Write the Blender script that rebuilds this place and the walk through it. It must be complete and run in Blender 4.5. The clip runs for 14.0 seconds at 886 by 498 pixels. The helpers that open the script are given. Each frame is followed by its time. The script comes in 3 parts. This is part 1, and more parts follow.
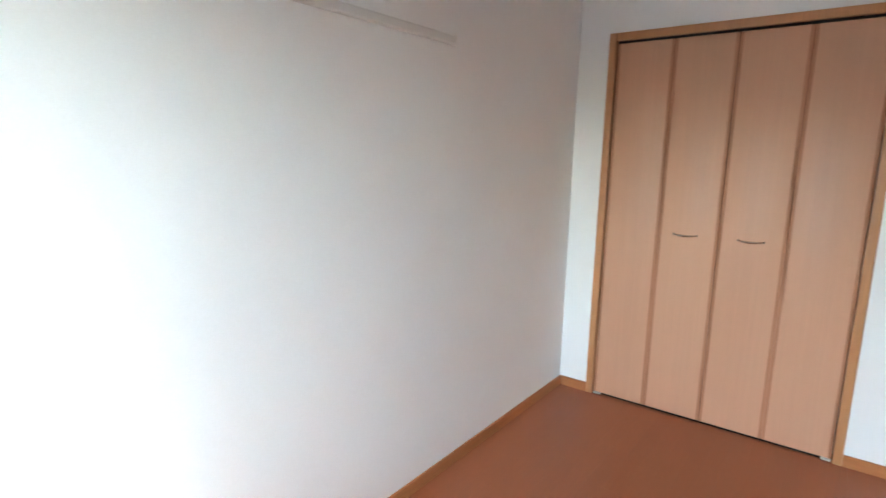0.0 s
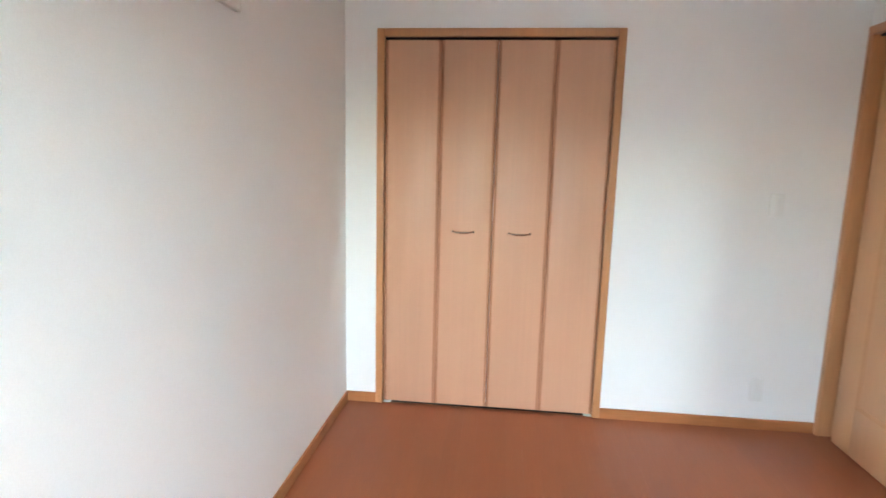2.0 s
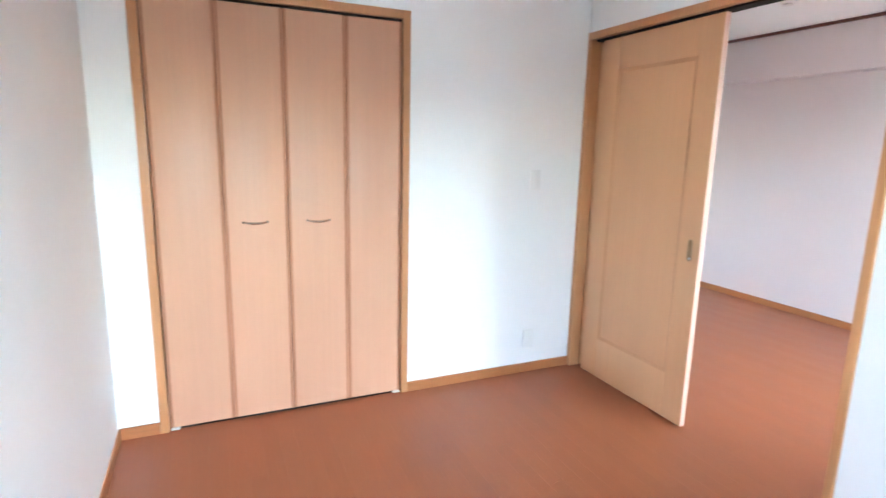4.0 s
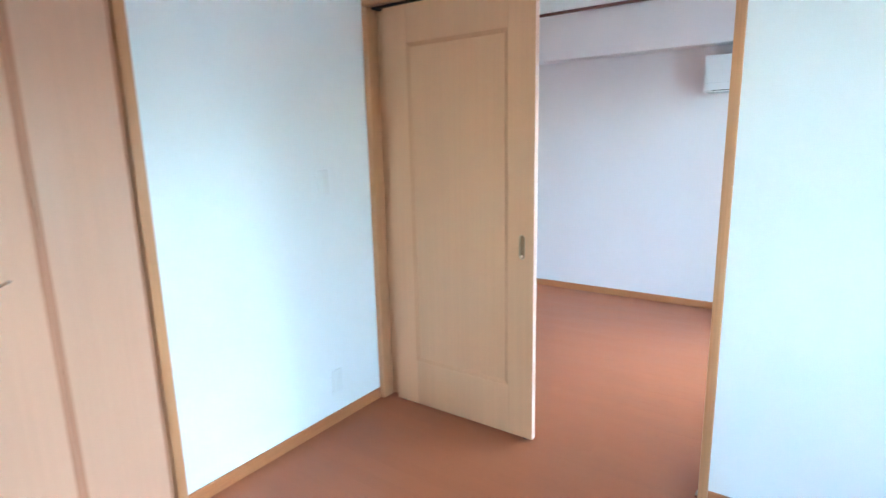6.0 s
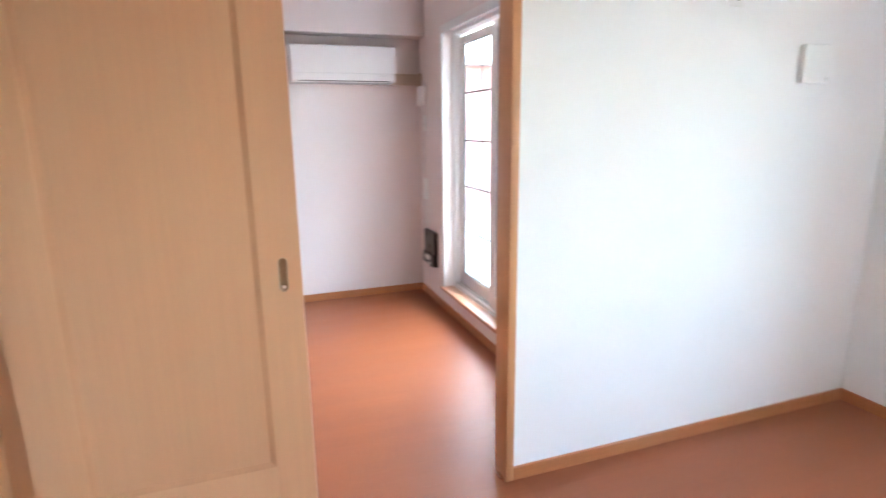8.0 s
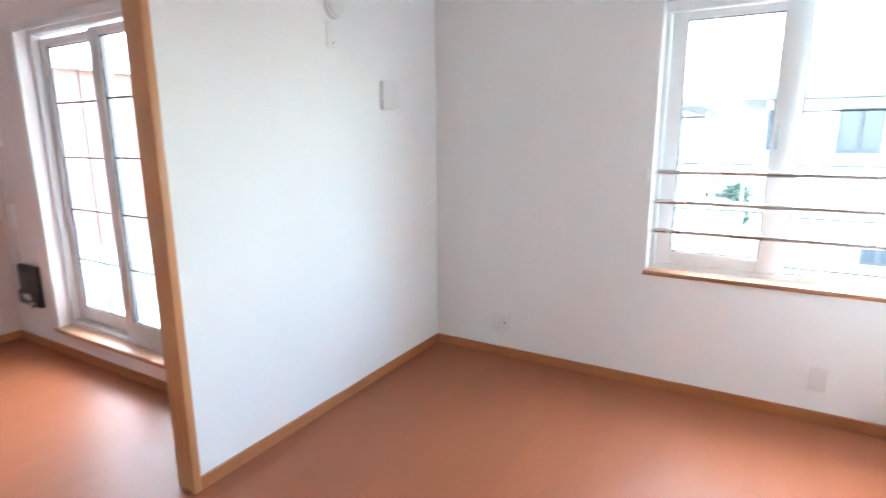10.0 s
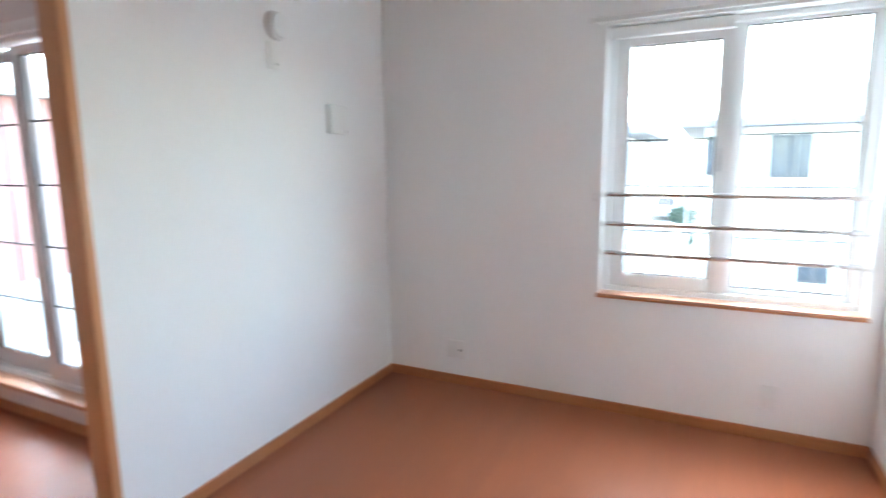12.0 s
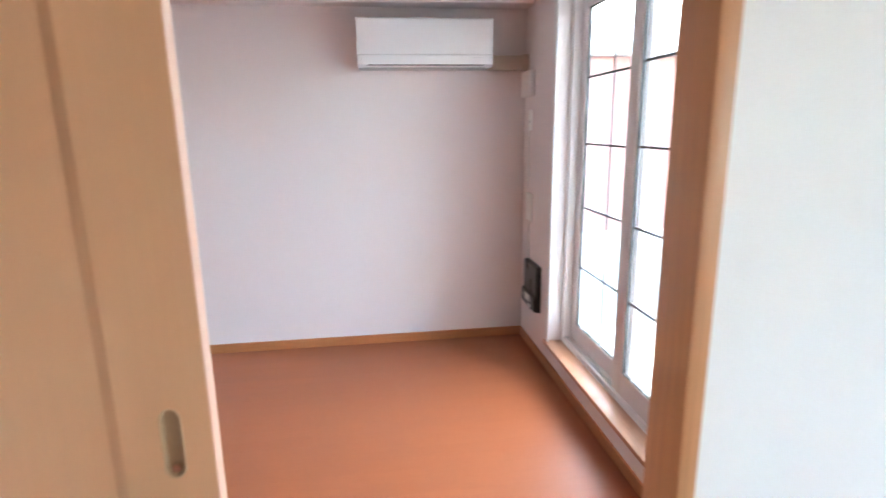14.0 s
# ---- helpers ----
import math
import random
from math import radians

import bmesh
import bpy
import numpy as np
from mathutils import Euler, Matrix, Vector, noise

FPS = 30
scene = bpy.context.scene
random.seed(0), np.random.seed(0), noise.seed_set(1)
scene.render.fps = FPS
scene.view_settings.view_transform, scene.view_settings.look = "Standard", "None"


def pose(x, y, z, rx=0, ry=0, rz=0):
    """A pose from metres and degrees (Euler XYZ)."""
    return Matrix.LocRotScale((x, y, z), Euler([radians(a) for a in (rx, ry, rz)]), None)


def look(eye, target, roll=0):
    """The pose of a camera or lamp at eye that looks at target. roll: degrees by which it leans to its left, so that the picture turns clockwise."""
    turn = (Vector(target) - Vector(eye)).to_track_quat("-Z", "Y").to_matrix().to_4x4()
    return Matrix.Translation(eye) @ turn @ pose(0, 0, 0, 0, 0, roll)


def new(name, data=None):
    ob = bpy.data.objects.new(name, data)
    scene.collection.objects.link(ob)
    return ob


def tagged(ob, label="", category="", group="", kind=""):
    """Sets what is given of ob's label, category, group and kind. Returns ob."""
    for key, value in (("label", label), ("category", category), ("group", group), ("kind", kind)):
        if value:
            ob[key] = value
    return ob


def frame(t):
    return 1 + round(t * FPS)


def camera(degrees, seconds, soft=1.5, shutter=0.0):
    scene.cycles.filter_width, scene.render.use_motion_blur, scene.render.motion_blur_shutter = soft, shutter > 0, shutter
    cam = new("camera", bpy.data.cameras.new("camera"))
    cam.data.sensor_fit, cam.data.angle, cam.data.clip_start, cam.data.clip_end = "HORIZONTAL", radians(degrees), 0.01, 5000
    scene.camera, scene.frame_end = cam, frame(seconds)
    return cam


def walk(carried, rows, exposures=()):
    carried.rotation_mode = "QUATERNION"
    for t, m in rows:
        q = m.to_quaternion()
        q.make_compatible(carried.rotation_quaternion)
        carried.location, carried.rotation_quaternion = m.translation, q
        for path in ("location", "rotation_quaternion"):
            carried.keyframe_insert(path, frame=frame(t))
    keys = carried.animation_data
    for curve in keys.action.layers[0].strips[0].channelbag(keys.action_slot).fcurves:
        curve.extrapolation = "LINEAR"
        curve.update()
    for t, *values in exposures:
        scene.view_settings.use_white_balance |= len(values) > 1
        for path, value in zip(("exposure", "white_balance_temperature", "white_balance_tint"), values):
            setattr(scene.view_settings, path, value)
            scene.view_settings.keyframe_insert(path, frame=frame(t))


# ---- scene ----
cam = camera(78.6, 14.0, soft=1.5, shutter=0.5)
PATH = [
    (0, (-1.21, -2.951, 1.397), (-2.398, -1.382, 1.041), 1.1),
    (0.5, (-1.302, -2.937, 1.398), (-2.282, -1.227, 1.06), 0.8),
    (1, (-1.453, -2.934, 1.356), (-2.148, -1.084, 1.045), 1.0),
    (1.5, (-1.556, -2.866, 1.366), (-2.021, -0.947, 1.051), 1.3),
    (2, (-1.686, -2.858, 1.361), (-1.893, -0.894, 1.043), 1.4),
    (2.5, (-1.859, -2.867, 1.369), (-1.793, -0.896, 1.034), 1.1),
    (3, (-1.962, -2.8, 1.366), (-1.631, -0.86, 1.009), 1.2),
    (3.5, (-2.055, -2.723, 1.372), (-1.49, -0.841, 0.998), 1.3),
    (4, (-2.104, -2.694, 1.378), (-1.304, -0.9, 1.0), 1.3),
    (4.2, (-2.12, -2.685, 1.369), (-1.23, -0.934, 0.989), 1.4),
    (6.3, (-1.988, -1.664, 1.366), (-0.268, -0.731, 0.954), -1.5),
    (6.5, (-1.953, -1.515, 1.375), (-0.158, -0.741, 0.951), -1.4),
    (7, (-1.882, -1.23, 1.35), (0.033, -0.836, 0.927), -1.3),
    (7.5, (-1.775, -0.969, 1.338), (0.174, -1.091, 0.906), -1.1),
    (8, (-1.667, -0.766, 1.35), (0.172, -1.416, 0.905), -0.7),
    (8.5, (-1.617, -0.612, 1.365), (0.024, -1.663, 0.915), -0.5),
    (9, (-1.661, -0.525, 1.361), (-0.251, -1.868, 0.904), -0.2),
    (9.2, (-1.709, -0.492, 1.365), (-0.384, -1.919, 0.909), -0.2),
    (11.3, (-1.837, -0.482, 1.373), (-1.287, -2.371, 1.015), -1.3),
    (11.5, (-1.846, -0.499, 1.389), (-1.33, -2.397, 1.027), -1.4),
    (12, (-1.779, -0.562, 1.351), (-0.919, -2.339, 1.032), -0.6),
    (12.5, (-1.555, -0.647, 1.374), (-0.276, -2.147, 1.037), 0.2),
    (13, (-1.29, -0.799, 1.359), (0.387, -1.832, 1.013), 0.5),
    (13.5, (-1.035, -0.962, 1.354), (0.829, -1.572, 0.962), 0.1),
    (14, (-0.714, -1.132, 1.341), (1.22, -1.389, 0.899), -0.8),
]
walk(cam, [(t, look(eye, target, roll)) for t, eye, target, roll in PATH],
     [(0.0, 4.3, 7450, 0), (0.5, 4.5, 7400, 0), (1.0, 4.58, 7400, 0), (2.0, 4.62, 7700, 0), (2.5, 4.75, 7050, 0), (3.0, 4.88, 6900, -1), (3.5, 5.05, 6800, -2), (4.2, 5.15, 6700, -3), (6.3, 5.06, 5600, -16), (6.6, 5.06, 5650, -15),
      (7.0, 5.02, 6350, -9), (7.5, 5.05, 6850, -2), (8.0, 5.08, 7000, 1), (9.0, 5.1, 6950, -1), (11.5, 4.54, 6850, 0), (12.5, 4.52, 7000, 0), (13.5, 4.85, 7100, 0), (14.0, 4.85, 7100, 1)])

# ---- daylight ----
world = bpy.data.worlds.new("overcast_day")
scene.world = world
world.use_nodes = True
wn = world.node_tree.nodes
sky = wn.new("ShaderNodeTexSky")
sky.sky_type = "NISHITA"
sky.sun_disc = False
sky.sun_elevation, sky.sun_rotation = radians(60), radians(150)
sky.dust_density = 1.0
wn["Background"].inputs["Strength"].default_value = 0.15
world.node_tree.links.new(sky.outputs[0], wn["Background"].inputs["Color"])
sun = new("sun", bpy.data.lights.new("sun", "SUN"))
sun.data.energy, sun.data.angle, sun.data.color = 0.6, radians(115), (0.98, 1.0, 1.0)
SUN_AZ, SUN_EL = radians(150), radians(60)
sun.matrix_world = look((math.sin(SUN_AZ) * 10, math.cos(SUN_AZ) * 10, 10 * math.tan(SUN_EL)), (0, 0, 0))


def window_light(name, m, width, height):
    """A portal in a window's opening: it lets the sky's light in."""
    lamp = bpy.data.lights.new(name, "AREA")
    lamp.shape, lamp.size, lamp.size_y = "RECTANGLE", width, height
    lamp.cycles.is_portal = True
    ob = new(name, lamp)
    ob.matrix_world = m
    return ob


window_light("window_light", look((-1.875, -3.615, 1.33), (-1.875, 0, 1.33)), 1.15, 1.35)
window_light("window_light", look((1.345, -2.245, 1.07), (1.345, 0, 1.07)), 1.32, 1.82)


# ---- materials ----
def ramp(nt, fac, stops):
    n = nt.nodes.new("ShaderNodeValToRGB")
    n.color_ramp.elements[0].position, n.color_ramp.elements[1].position = stops[0][0], stops[-1][0]
    n.color_ramp.elements[0].color, n.color_ramp.elements[1].color = (*stops[0][1], 1), (*stops[-1][1], 1)
    nt.links.new(fac, n.inputs["Fac"])
    return n.outputs["Color"]


def material(name, base, rough=0.5, metal=0.0, vary=0.06, scale=(3, 3, 3), grain=0.0, grain_scale=(60, 60, 60), bump=0.0, bump_scale=400.0,
             coat=0.0, random_tone=0.0, rough_vary=0.08):
    """Base colour with broad tone variation, fine grain and relief, in metres."""
    m = bpy.data.materials.new(name)
    m.use_nodes = True
    nt = m.node_tree
    bsdf = nt.nodes["Principled BSDF"]
    tc = nt.nodes.new("ShaderNodeTexCoord")

    def noise_at(sc, detail):
        mp = nt.nodes.new("ShaderNodeMapping")
        mp.inputs["Scale"].default_value = sc
        nt.links.new(tc.outputs["Object"], mp.inputs["Vector"])
        n = nt.nodes.new("ShaderNodeTexNoise")
        n.inputs["Scale"].default_value, n.inputs["Detail"].default_value = 1.0, detail
        nt.links.new(mp.outputs["Vector"], n.inputs["Vector"])
        return n.outputs["Fac"]

    broad = noise_at(scale, 3.0)
    low, high = [c * (1 - vary) for c in base], [min(c * (1 + vary), 1) for c in base]
    colour = ramp(nt, broad, [(0.3, low), (0.7, high)])
    if grain:
        fine = noise_at(grain_scale, 5.0)
        mix = nt.nodes.new("ShaderNodeMix")
        mix.data_type, mix.blend_type = "RGBA", "MULTIPLY"
        mix.inputs["Factor"].default_value = 1.0
        nt.links.new(colour, mix.inputs["A"])
        nt.links.new(ramp(nt, fine, [(0.35, (1 - grain,) * 3), (0.65, (1.0,) * 3)]), mix.inputs["B"])
        colour = mix.outputs["Result"]
    if random_tone:
        info = nt.nodes.new("ShaderNodeObjectInfo")
        mix = nt.nodes.new("ShaderNodeMix")
        mix.data_type, mix.blend_type = "RGBA", "MULTIPLY"
        mix.inputs["Factor"].default_value = 1.0
        nt.links.new(colour, mix.inputs["A"])
        nt.links.new(ramp(nt, info.outputs["Random"], [(0.0, (1 - random_tone,) * 3), (1.0, (1.0,) * 3)]), mix.inputs["B"])
        colour = mix.outputs["Result"]
    nt.links.new(colour, bsdf.inputs["Base Color"])
    rr = nt.nodes.new("ShaderNodeMapRange")
    rr.inputs["To Min"].default_value, rr.inputs["To Max"].default_value = max(rough - rough_vary, 0.02), min(rough + rough_vary, 1)
    nt.links.new(broad, rr.inputs["Value"])
    nt.links.new(rr.outputs["Result"], bsdf.inputs["Roughness"])
    bsdf.inputs["Metallic"].default_value = metal
    bsdf.inputs["Coat Weight"].default_value = coat
    bsdf.inputs["Coat Roughness"].default_value = 0.38
    if bump:
        bp = nt.nodes.new("ShaderNodeBump")
        bp.inputs["Strength"].default_value, bp.inputs["Distance"].default_value = bump, 0.001
        nt.links.new(noise_at((bump_scale,) * 3, 3.0), bp.inputs["Height"])
        nt.links.new(bp.outputs["Normal"], bsdf.inputs["Normal"])
    return m


WALLPAPER = material("wallpaper", (0.89, 0.89, 0.885), 0.85, vary=0.015, scale=(1.2, 1.2, 1.2), grain=0.03, grain_scale=(300, 300, 300), bump=0.5, bump_scale=260)
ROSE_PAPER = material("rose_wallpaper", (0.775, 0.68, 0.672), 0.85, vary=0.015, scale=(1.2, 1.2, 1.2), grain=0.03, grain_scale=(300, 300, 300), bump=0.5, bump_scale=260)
CEILING = material("ceiling_paper", (0.89, 0.89, 0.88), 0.9, vary=0.015, bump=0.4, bump_scale=260)
DOOR_WOOD = material("beech_door", (0.65, 0.355, 0.23), 0.40, vary=0.03, scale=(5, 5, 0.6), grain=0.03, grain_scale=(70, 70, 1.6), bump=0.06, bump_scale=200)
SLIDE_WOOD = material("beech_sliding_door", (0.65, 0.348, 0.186), 0.42, vary=0.03, scale=(5, 5, 0.6), grain=0.03, grain_scale=(70, 70, 1.6), bump=0.06, bump_scale=200)
# Door beech darkened: the groove's shade and warm bounce sit in this colour.
BEAD_SHADE = material("beech_bead_shade", (0.59, 0.302, 0.152), 0.5, vary=0.04, scale=(5, 5, 0.8), grain=0.06, grain_scale=(120, 120, 3))
# Beech of the door edge, paled and pinked: living-window light in the colour.
LIT_EDGE = material("beech_lit_edge", (0.74, 0.46, 0.35), 0.4, vary=0.03, scale=(5, 5, 0.8))
EDGE_WOOD = material("beech_edge", (0.50, 0.225, 0.125), 0.65, vary=0.05, scale=(5, 5, 0.8), grain=0.10, grain_scale=(160, 160, 4))
TRIM_WOOD = material("beech_trim", (0.58, 0.272, 0.125), 0.4, vary=0.05, scale=(4, 4, 0.8), grain=0.12, grain_scale=(140, 140, 5))
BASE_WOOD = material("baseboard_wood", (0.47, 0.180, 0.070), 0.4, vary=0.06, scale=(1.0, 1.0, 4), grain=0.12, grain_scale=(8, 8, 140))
FLOOR_WOOD = material("floor_wood", (0.36, 0.113, 0.051), 0.43, vary=0.025, scale=(9, 1.4, 9), grain=0.06, grain_scale=(180, 6, 180), bump=0.05, bump_scale=120, random_tone=0.05, coat=0.1)
FLOOR_WOOD.node_tree.nodes["Principled BSDF"].inputs["Specular IOR Level"].default_value = 0.32
JOINT = material("floor_joint", (0.14, 0.055, 0.028), 0.7)
MOULDING = material("dark_moulding", (0.20, 0.075, 0.055), 0.45, grain=0.1, grain_scale=(10, 10, 120))
VINYL = material("white_vinyl", (0.86, 0.865, 0.865), 0.35, vary=0.015)
PLASTIC = material("white_plastic", (0.84, 0.84, 0.825), 0.35, vary=0.015)
AC_WHITE = material("appliance_white", (0.78, 0.75, 0.765), 0.22, vary=0.01)
DUCT = material("beige_duct", (0.50, 0.38, 0.30), 0.5, vary=0.03)
GREY = material("grey_gasket", (0.32, 0.33, 0.34), 0.5)
ALU = material("window_grey", (0.50, 0.50, 0.50), 0.35, metal=0.3, vary=0.02)
CASING = material("window_casing", (0.77, 0.735, 0.73), 0.4, vary=0.02)
SASH_GREY = material("sash_grey", (0.72, 0.675, 0.675), 0.4, vary=0.02)
# Near-black base colour carries the backlit look of the lattice bars.
BACKLIT_BAR = material("backlit_lattice", (0.09, 0.085, 0.09), 0.5)
LATCH = material("latch_grey", (0.62, 0.63, 0.64), 0.4)
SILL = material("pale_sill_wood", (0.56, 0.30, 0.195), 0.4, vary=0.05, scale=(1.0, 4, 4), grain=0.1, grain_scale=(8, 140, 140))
STEEL = material("brushed_steel", (0.62, 0.61, 0.60), 0.28, metal=1.0, vary=0.05)
BRONZE = material("handle_metal", (0.60, 0.47, 0.38), 0.22, metal=0.9, vary=0.05)
PULL = material("pull_metal", (0.34, 0.20, 0.105), 0.45, metal=0.0, vary=0.04)
PULL_RIM = material("pull_rim", (0.52, 0.34, 0.20), 0.35, metal=0.2, vary=0.04)
BRIGHT = material("bright_screw", (0.80, 0.78, 0.74), 0.2, metal=1.0)
GASKET = material("black_gasket", (0.06, 0.06, 0.065), 0.6)
PALE_DUCT = material("pale_duct", (0.76, 0.695, 0.68), 0.5, vary=0.02)
BLACK = material("black_plastic", (0.018, 0.017, 0.020), 0.3, vary=0.1)
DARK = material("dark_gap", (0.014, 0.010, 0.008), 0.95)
RAIL_WHITE = material("rail_white", (0.76, 0.75, 0.73), 0.4, vary=0.02)
SOCKET = material("socket_dark", (0.08, 0.08, 0.08), 0.5)
HOUSE_WHITE = material("house_render", (0.78, 0.745, 0.70), 0.9, vary=0.03, grain=0.05, grain_scale=(30, 30, 30))
HOUSE_PINK = material("house_brick_pink", (0.40, 0.20, 0.175), 0.9, vary=0.06, grain=0.10, grain_scale=(4, 4, 12))
ROOF = material("roof_slate", (0.22, 0.22, 0.24), 0.7, vary=0.1, grain=0.15, grain_scale=(3, 3, 20))
PALE_ROOF = material("pale_roof", (0.55, 0.54, 0.53), 0.7, vary=0.08, grain=0.1, grain_scale=(3, 3, 20))
HOUSE_FRAME = material("house_window_frame", (0.07, 0.07, 0.075), 0.5)
HOUSE_GLASS = material("house_window", (0.06, 0.07, 0.085), 0.2, vary=0.1)
GROUND = material("ground_gravel", (0.24, 0.23, 0.21), 0.95, vary=0.15, scale=(0.3, 0.3, 0.3), grain=0.2, grain_scale=(8, 8, 8))
LEAF = material("leaf_green", (0.05, 0.085, 0.06), 0.7, vary=0.4, scale=(4, 4, 4))
BARK = material("bark", (0.14, 0.10, 0.07), 0.9, vary=0.2)
CAR_PAINT = material("car_paint", (0.55, 0.57, 0.60), 0.25, vary=0.02, coat=0.5)
TYRE = material("tyre", (0.03, 0.03, 0.03), 0.9)
CONCRETE = material("balcony_concrete", (0.45, 0.45, 0.44), 0.85, vary=0.1)

GLASS = bpy.data.materials.new("window_glass")
GLASS.use_nodes = True
gn = GLASS.node_tree.nodes["Principled BSDF"]
gn.inputs["Base Color"].default_value = (0.97, 0.985, 0.98, 1)
gn.inputs["Roughness"].default_value = 0.0
gn.inputs["IOR"].default_value = 1.0 + 0.1
gn.inputs["Transmission Weight"].default_value = 1.0


# ---- mesh helpers ----
def box(bm, x0, x1, y0, y1, z0, z1, bevel=0.0, segments=2, mat=0):
    xs, ys, zs = sorted((x0, x1)), sorted((y0, y1)), sorted((z0, z1))
    m = Matrix.LocRotScale(((xs[0] + xs[1]) / 2, (ys[0] + ys[1]) / 2, (zs[0] + zs[1]) / 2), None, (xs[1] - xs[0], ys[1] - ys[0], zs[1] - zs[0]))
    got = bmesh.ops.create_cube(bm, size=1.0, matrix=m)
    if bevel:
        edges = list({e for v in got["verts"] for e in v.link_edges})
        bmesh.ops.bevel(bm, geom=edges, offset=bevel, segments=segments, profile=0.5, affect="EDGES")
    return bm


def cylinder(bm, a, b, r, r2=None, sides=20):
    a, b = Vector(a), Vector(b)
    turn = (b - a).to_track_quat("Z", "Y").to_matrix().to_4x4()
    bmesh.ops.create_cone(bm, cap_ends=True, segments=sides, radius1=r, radius2=r if r2 is None else r2, depth=(b - a).length,
                          matrix=Matrix.Translation((a + b) / 2) @ turn)
    return bm


def tube(bm, pts, r, sides=8, squash=1.0):
    """A bent rod through pts; r may be one radius or one for each point."""
    rings = []
    radii = r if isinstance(r, list) else [r] * len(pts)
    for i, (p, r) in enumerate(zip(pts, radii)):
        p = Vector(p)
        d = (Vector(pts[min(i + 1, len(pts) - 1)]) - Vector(pts[max(i - 1, 0)])).normalized()
        side = d.cross(Vector((0, 0, 1)))
        side = side.normalized() if side.length > 1e-4 else Vector((1, 0, 0))
        up = side.cross(d)
        rings.append([bm.verts.new(p + side * r * math.cos(k * math.tau / sides) + up * r * squash * math.sin(k * math.tau / sides)) for k in range(sides)])
    for one, two in zip(rings, rings[1:]):
        for k in range(sides):
            bm.faces.new((one[k], one[(k + 1) % sides], two[(k + 1) % sides], two[k]))
    bm.faces.new(rings[0][::-1]), bm.faces.new(rings[-1])
    return bm


def profile(bm, outline, axis, lo, hi):
    """An outline (two coordinates) drawn out along an axis: x takes (y, z), y takes (x, z), z takes (x, y)."""
    def at(p, s):
        return {"x": (s, p[0], p[1]), "y": (p[0], s, p[1]), "z": (p[0], p[1], s)}[axis]
    a, b = [bm.verts.new(at(p, lo)) for p in outline], [bm.verts.new(at(p, hi)) for p in outline]
    n = len(outline)
    for k in range(n):
        bm.faces.new((a[k], a[(k + 1) % n], b[(k + 1) % n], b[k]))
    bm.faces.new(a[::-1]), bm.faces.new(b)
    bmesh.ops.recalc_face_normals(bm, faces=bm.faces)
    return bm


def mesh_of(name, bm, mat, smooth=True):
    bmesh.ops.recalc_face_normals(bm, faces=bm.faces)
    me = bpy.data.meshes.new(name)
    bm.to_mesh(me)
    bm.free()
    me.materials.append(mat)
    if smooth:
        me.set_sharp_from_angle(angle=radians(35))
    return me


def part(name, bm, mat, parent, label="", smooth=True):
    ob = new(name, mesh_of(name, bm, mat, smooth))
    ob.parent = parent
    if parent is not None and parent.type == "EMPTY":
        ob.matrix_parent_inverse = parent.matrix_basis.inverted()
    return tagged(ob, label)


def thing(name, at, label, category, group="", kind=""):
    ob = new(name)
    ob.empty_display_size = 0.05
    ob.location = at
    bpy.context.view_layer.update()
    return tagged(ob, label, category, group, kind)


def structure(name, bm, mat, label, category="structure"):
    return tagged(new(name, mesh_of(name, bm, mat)), label, category, kind="structure")


def bx(*args, **kw):
    return box(bmesh.new(), *args, **kw)


def slab(normal, n0, n1, u0, u1, z0, z1, holes=()):
    """A wall with thickness n0..n1 along its normal axis, and openings (u0, u1, z0, z1) right through it."""
    us = sorted({u0, u1, *[h[0] for h in holes], *[h[1] for h in holes]})
    zs = sorted({z0, z1, *[h[2] for h in holes], *[h[3] for h in holes]})
    bm, made = bmesh.new(), {}

    def vert(n, u, z):
        key = (n, u, z)
        if key not in made:
            made[key] = bm.verts.new((n, u, z) if normal == "x" else (u, n, z))
        return made[key]

    def solid(i, k):
        if not (0 <= i < len(us) - 1 and 0 <= k < len(zs) - 1):
            return False
        u, z = (us[i] + us[i + 1]) / 2, (zs[k] + zs[k + 1]) / 2
        return not any(h[0] < u < h[1] and h[2] < z < h[3] for h in holes)

    for i in range(len(us) - 1):
        for k in range(len(zs) - 1):
            if not solid(i, k):
                continue
            a, b, c, d = us[i], us[i + 1], zs[k], zs[k + 1]
            for n in (n0, n1):
                bm.faces.new([vert(n, a, c), vert(n, b, c), vert(n, b, d), vert(n, a, d)])
            for di, dk, p, q in ((-1, 0, (a, c), (a, d)), (1, 0, (b, c), (b, d)), (0, -1, (a, c), (b, c)), (0, 1, (a, d), (b, d))):
                if not solid(i + di, k + dk):
                    bm.faces.new([vert(n0, *p), vert(n0, *q), vert(n1, *q), vert(n1, *p)])
    return bm


# ---- plan: bedroom x -2.522..0, y -3.446..0; living room x 0.085..2.552, y -2.075..1.345 ----
WX, SY, CEIL = -2.522, -3.446, 2.40
LX0, LX1, LY0, LY1 = 0.085, 2.552, -2.075, 1.345
CEIL_L = 2.372
BASE_H, BASE_T = 0.057, 0.009

CL = (-2.326, -1.133, 1.999)          # closet opening: left, right, top
DO = (-1.615, -0.018, 2.008)          # sliding door opening along y, and its top
BW = (-2.449, -1.300, 0.645, 2.005)   # bedroom window opening
LW = (0.680, 2.010, 0.155, 1.980)     # living-room window opening

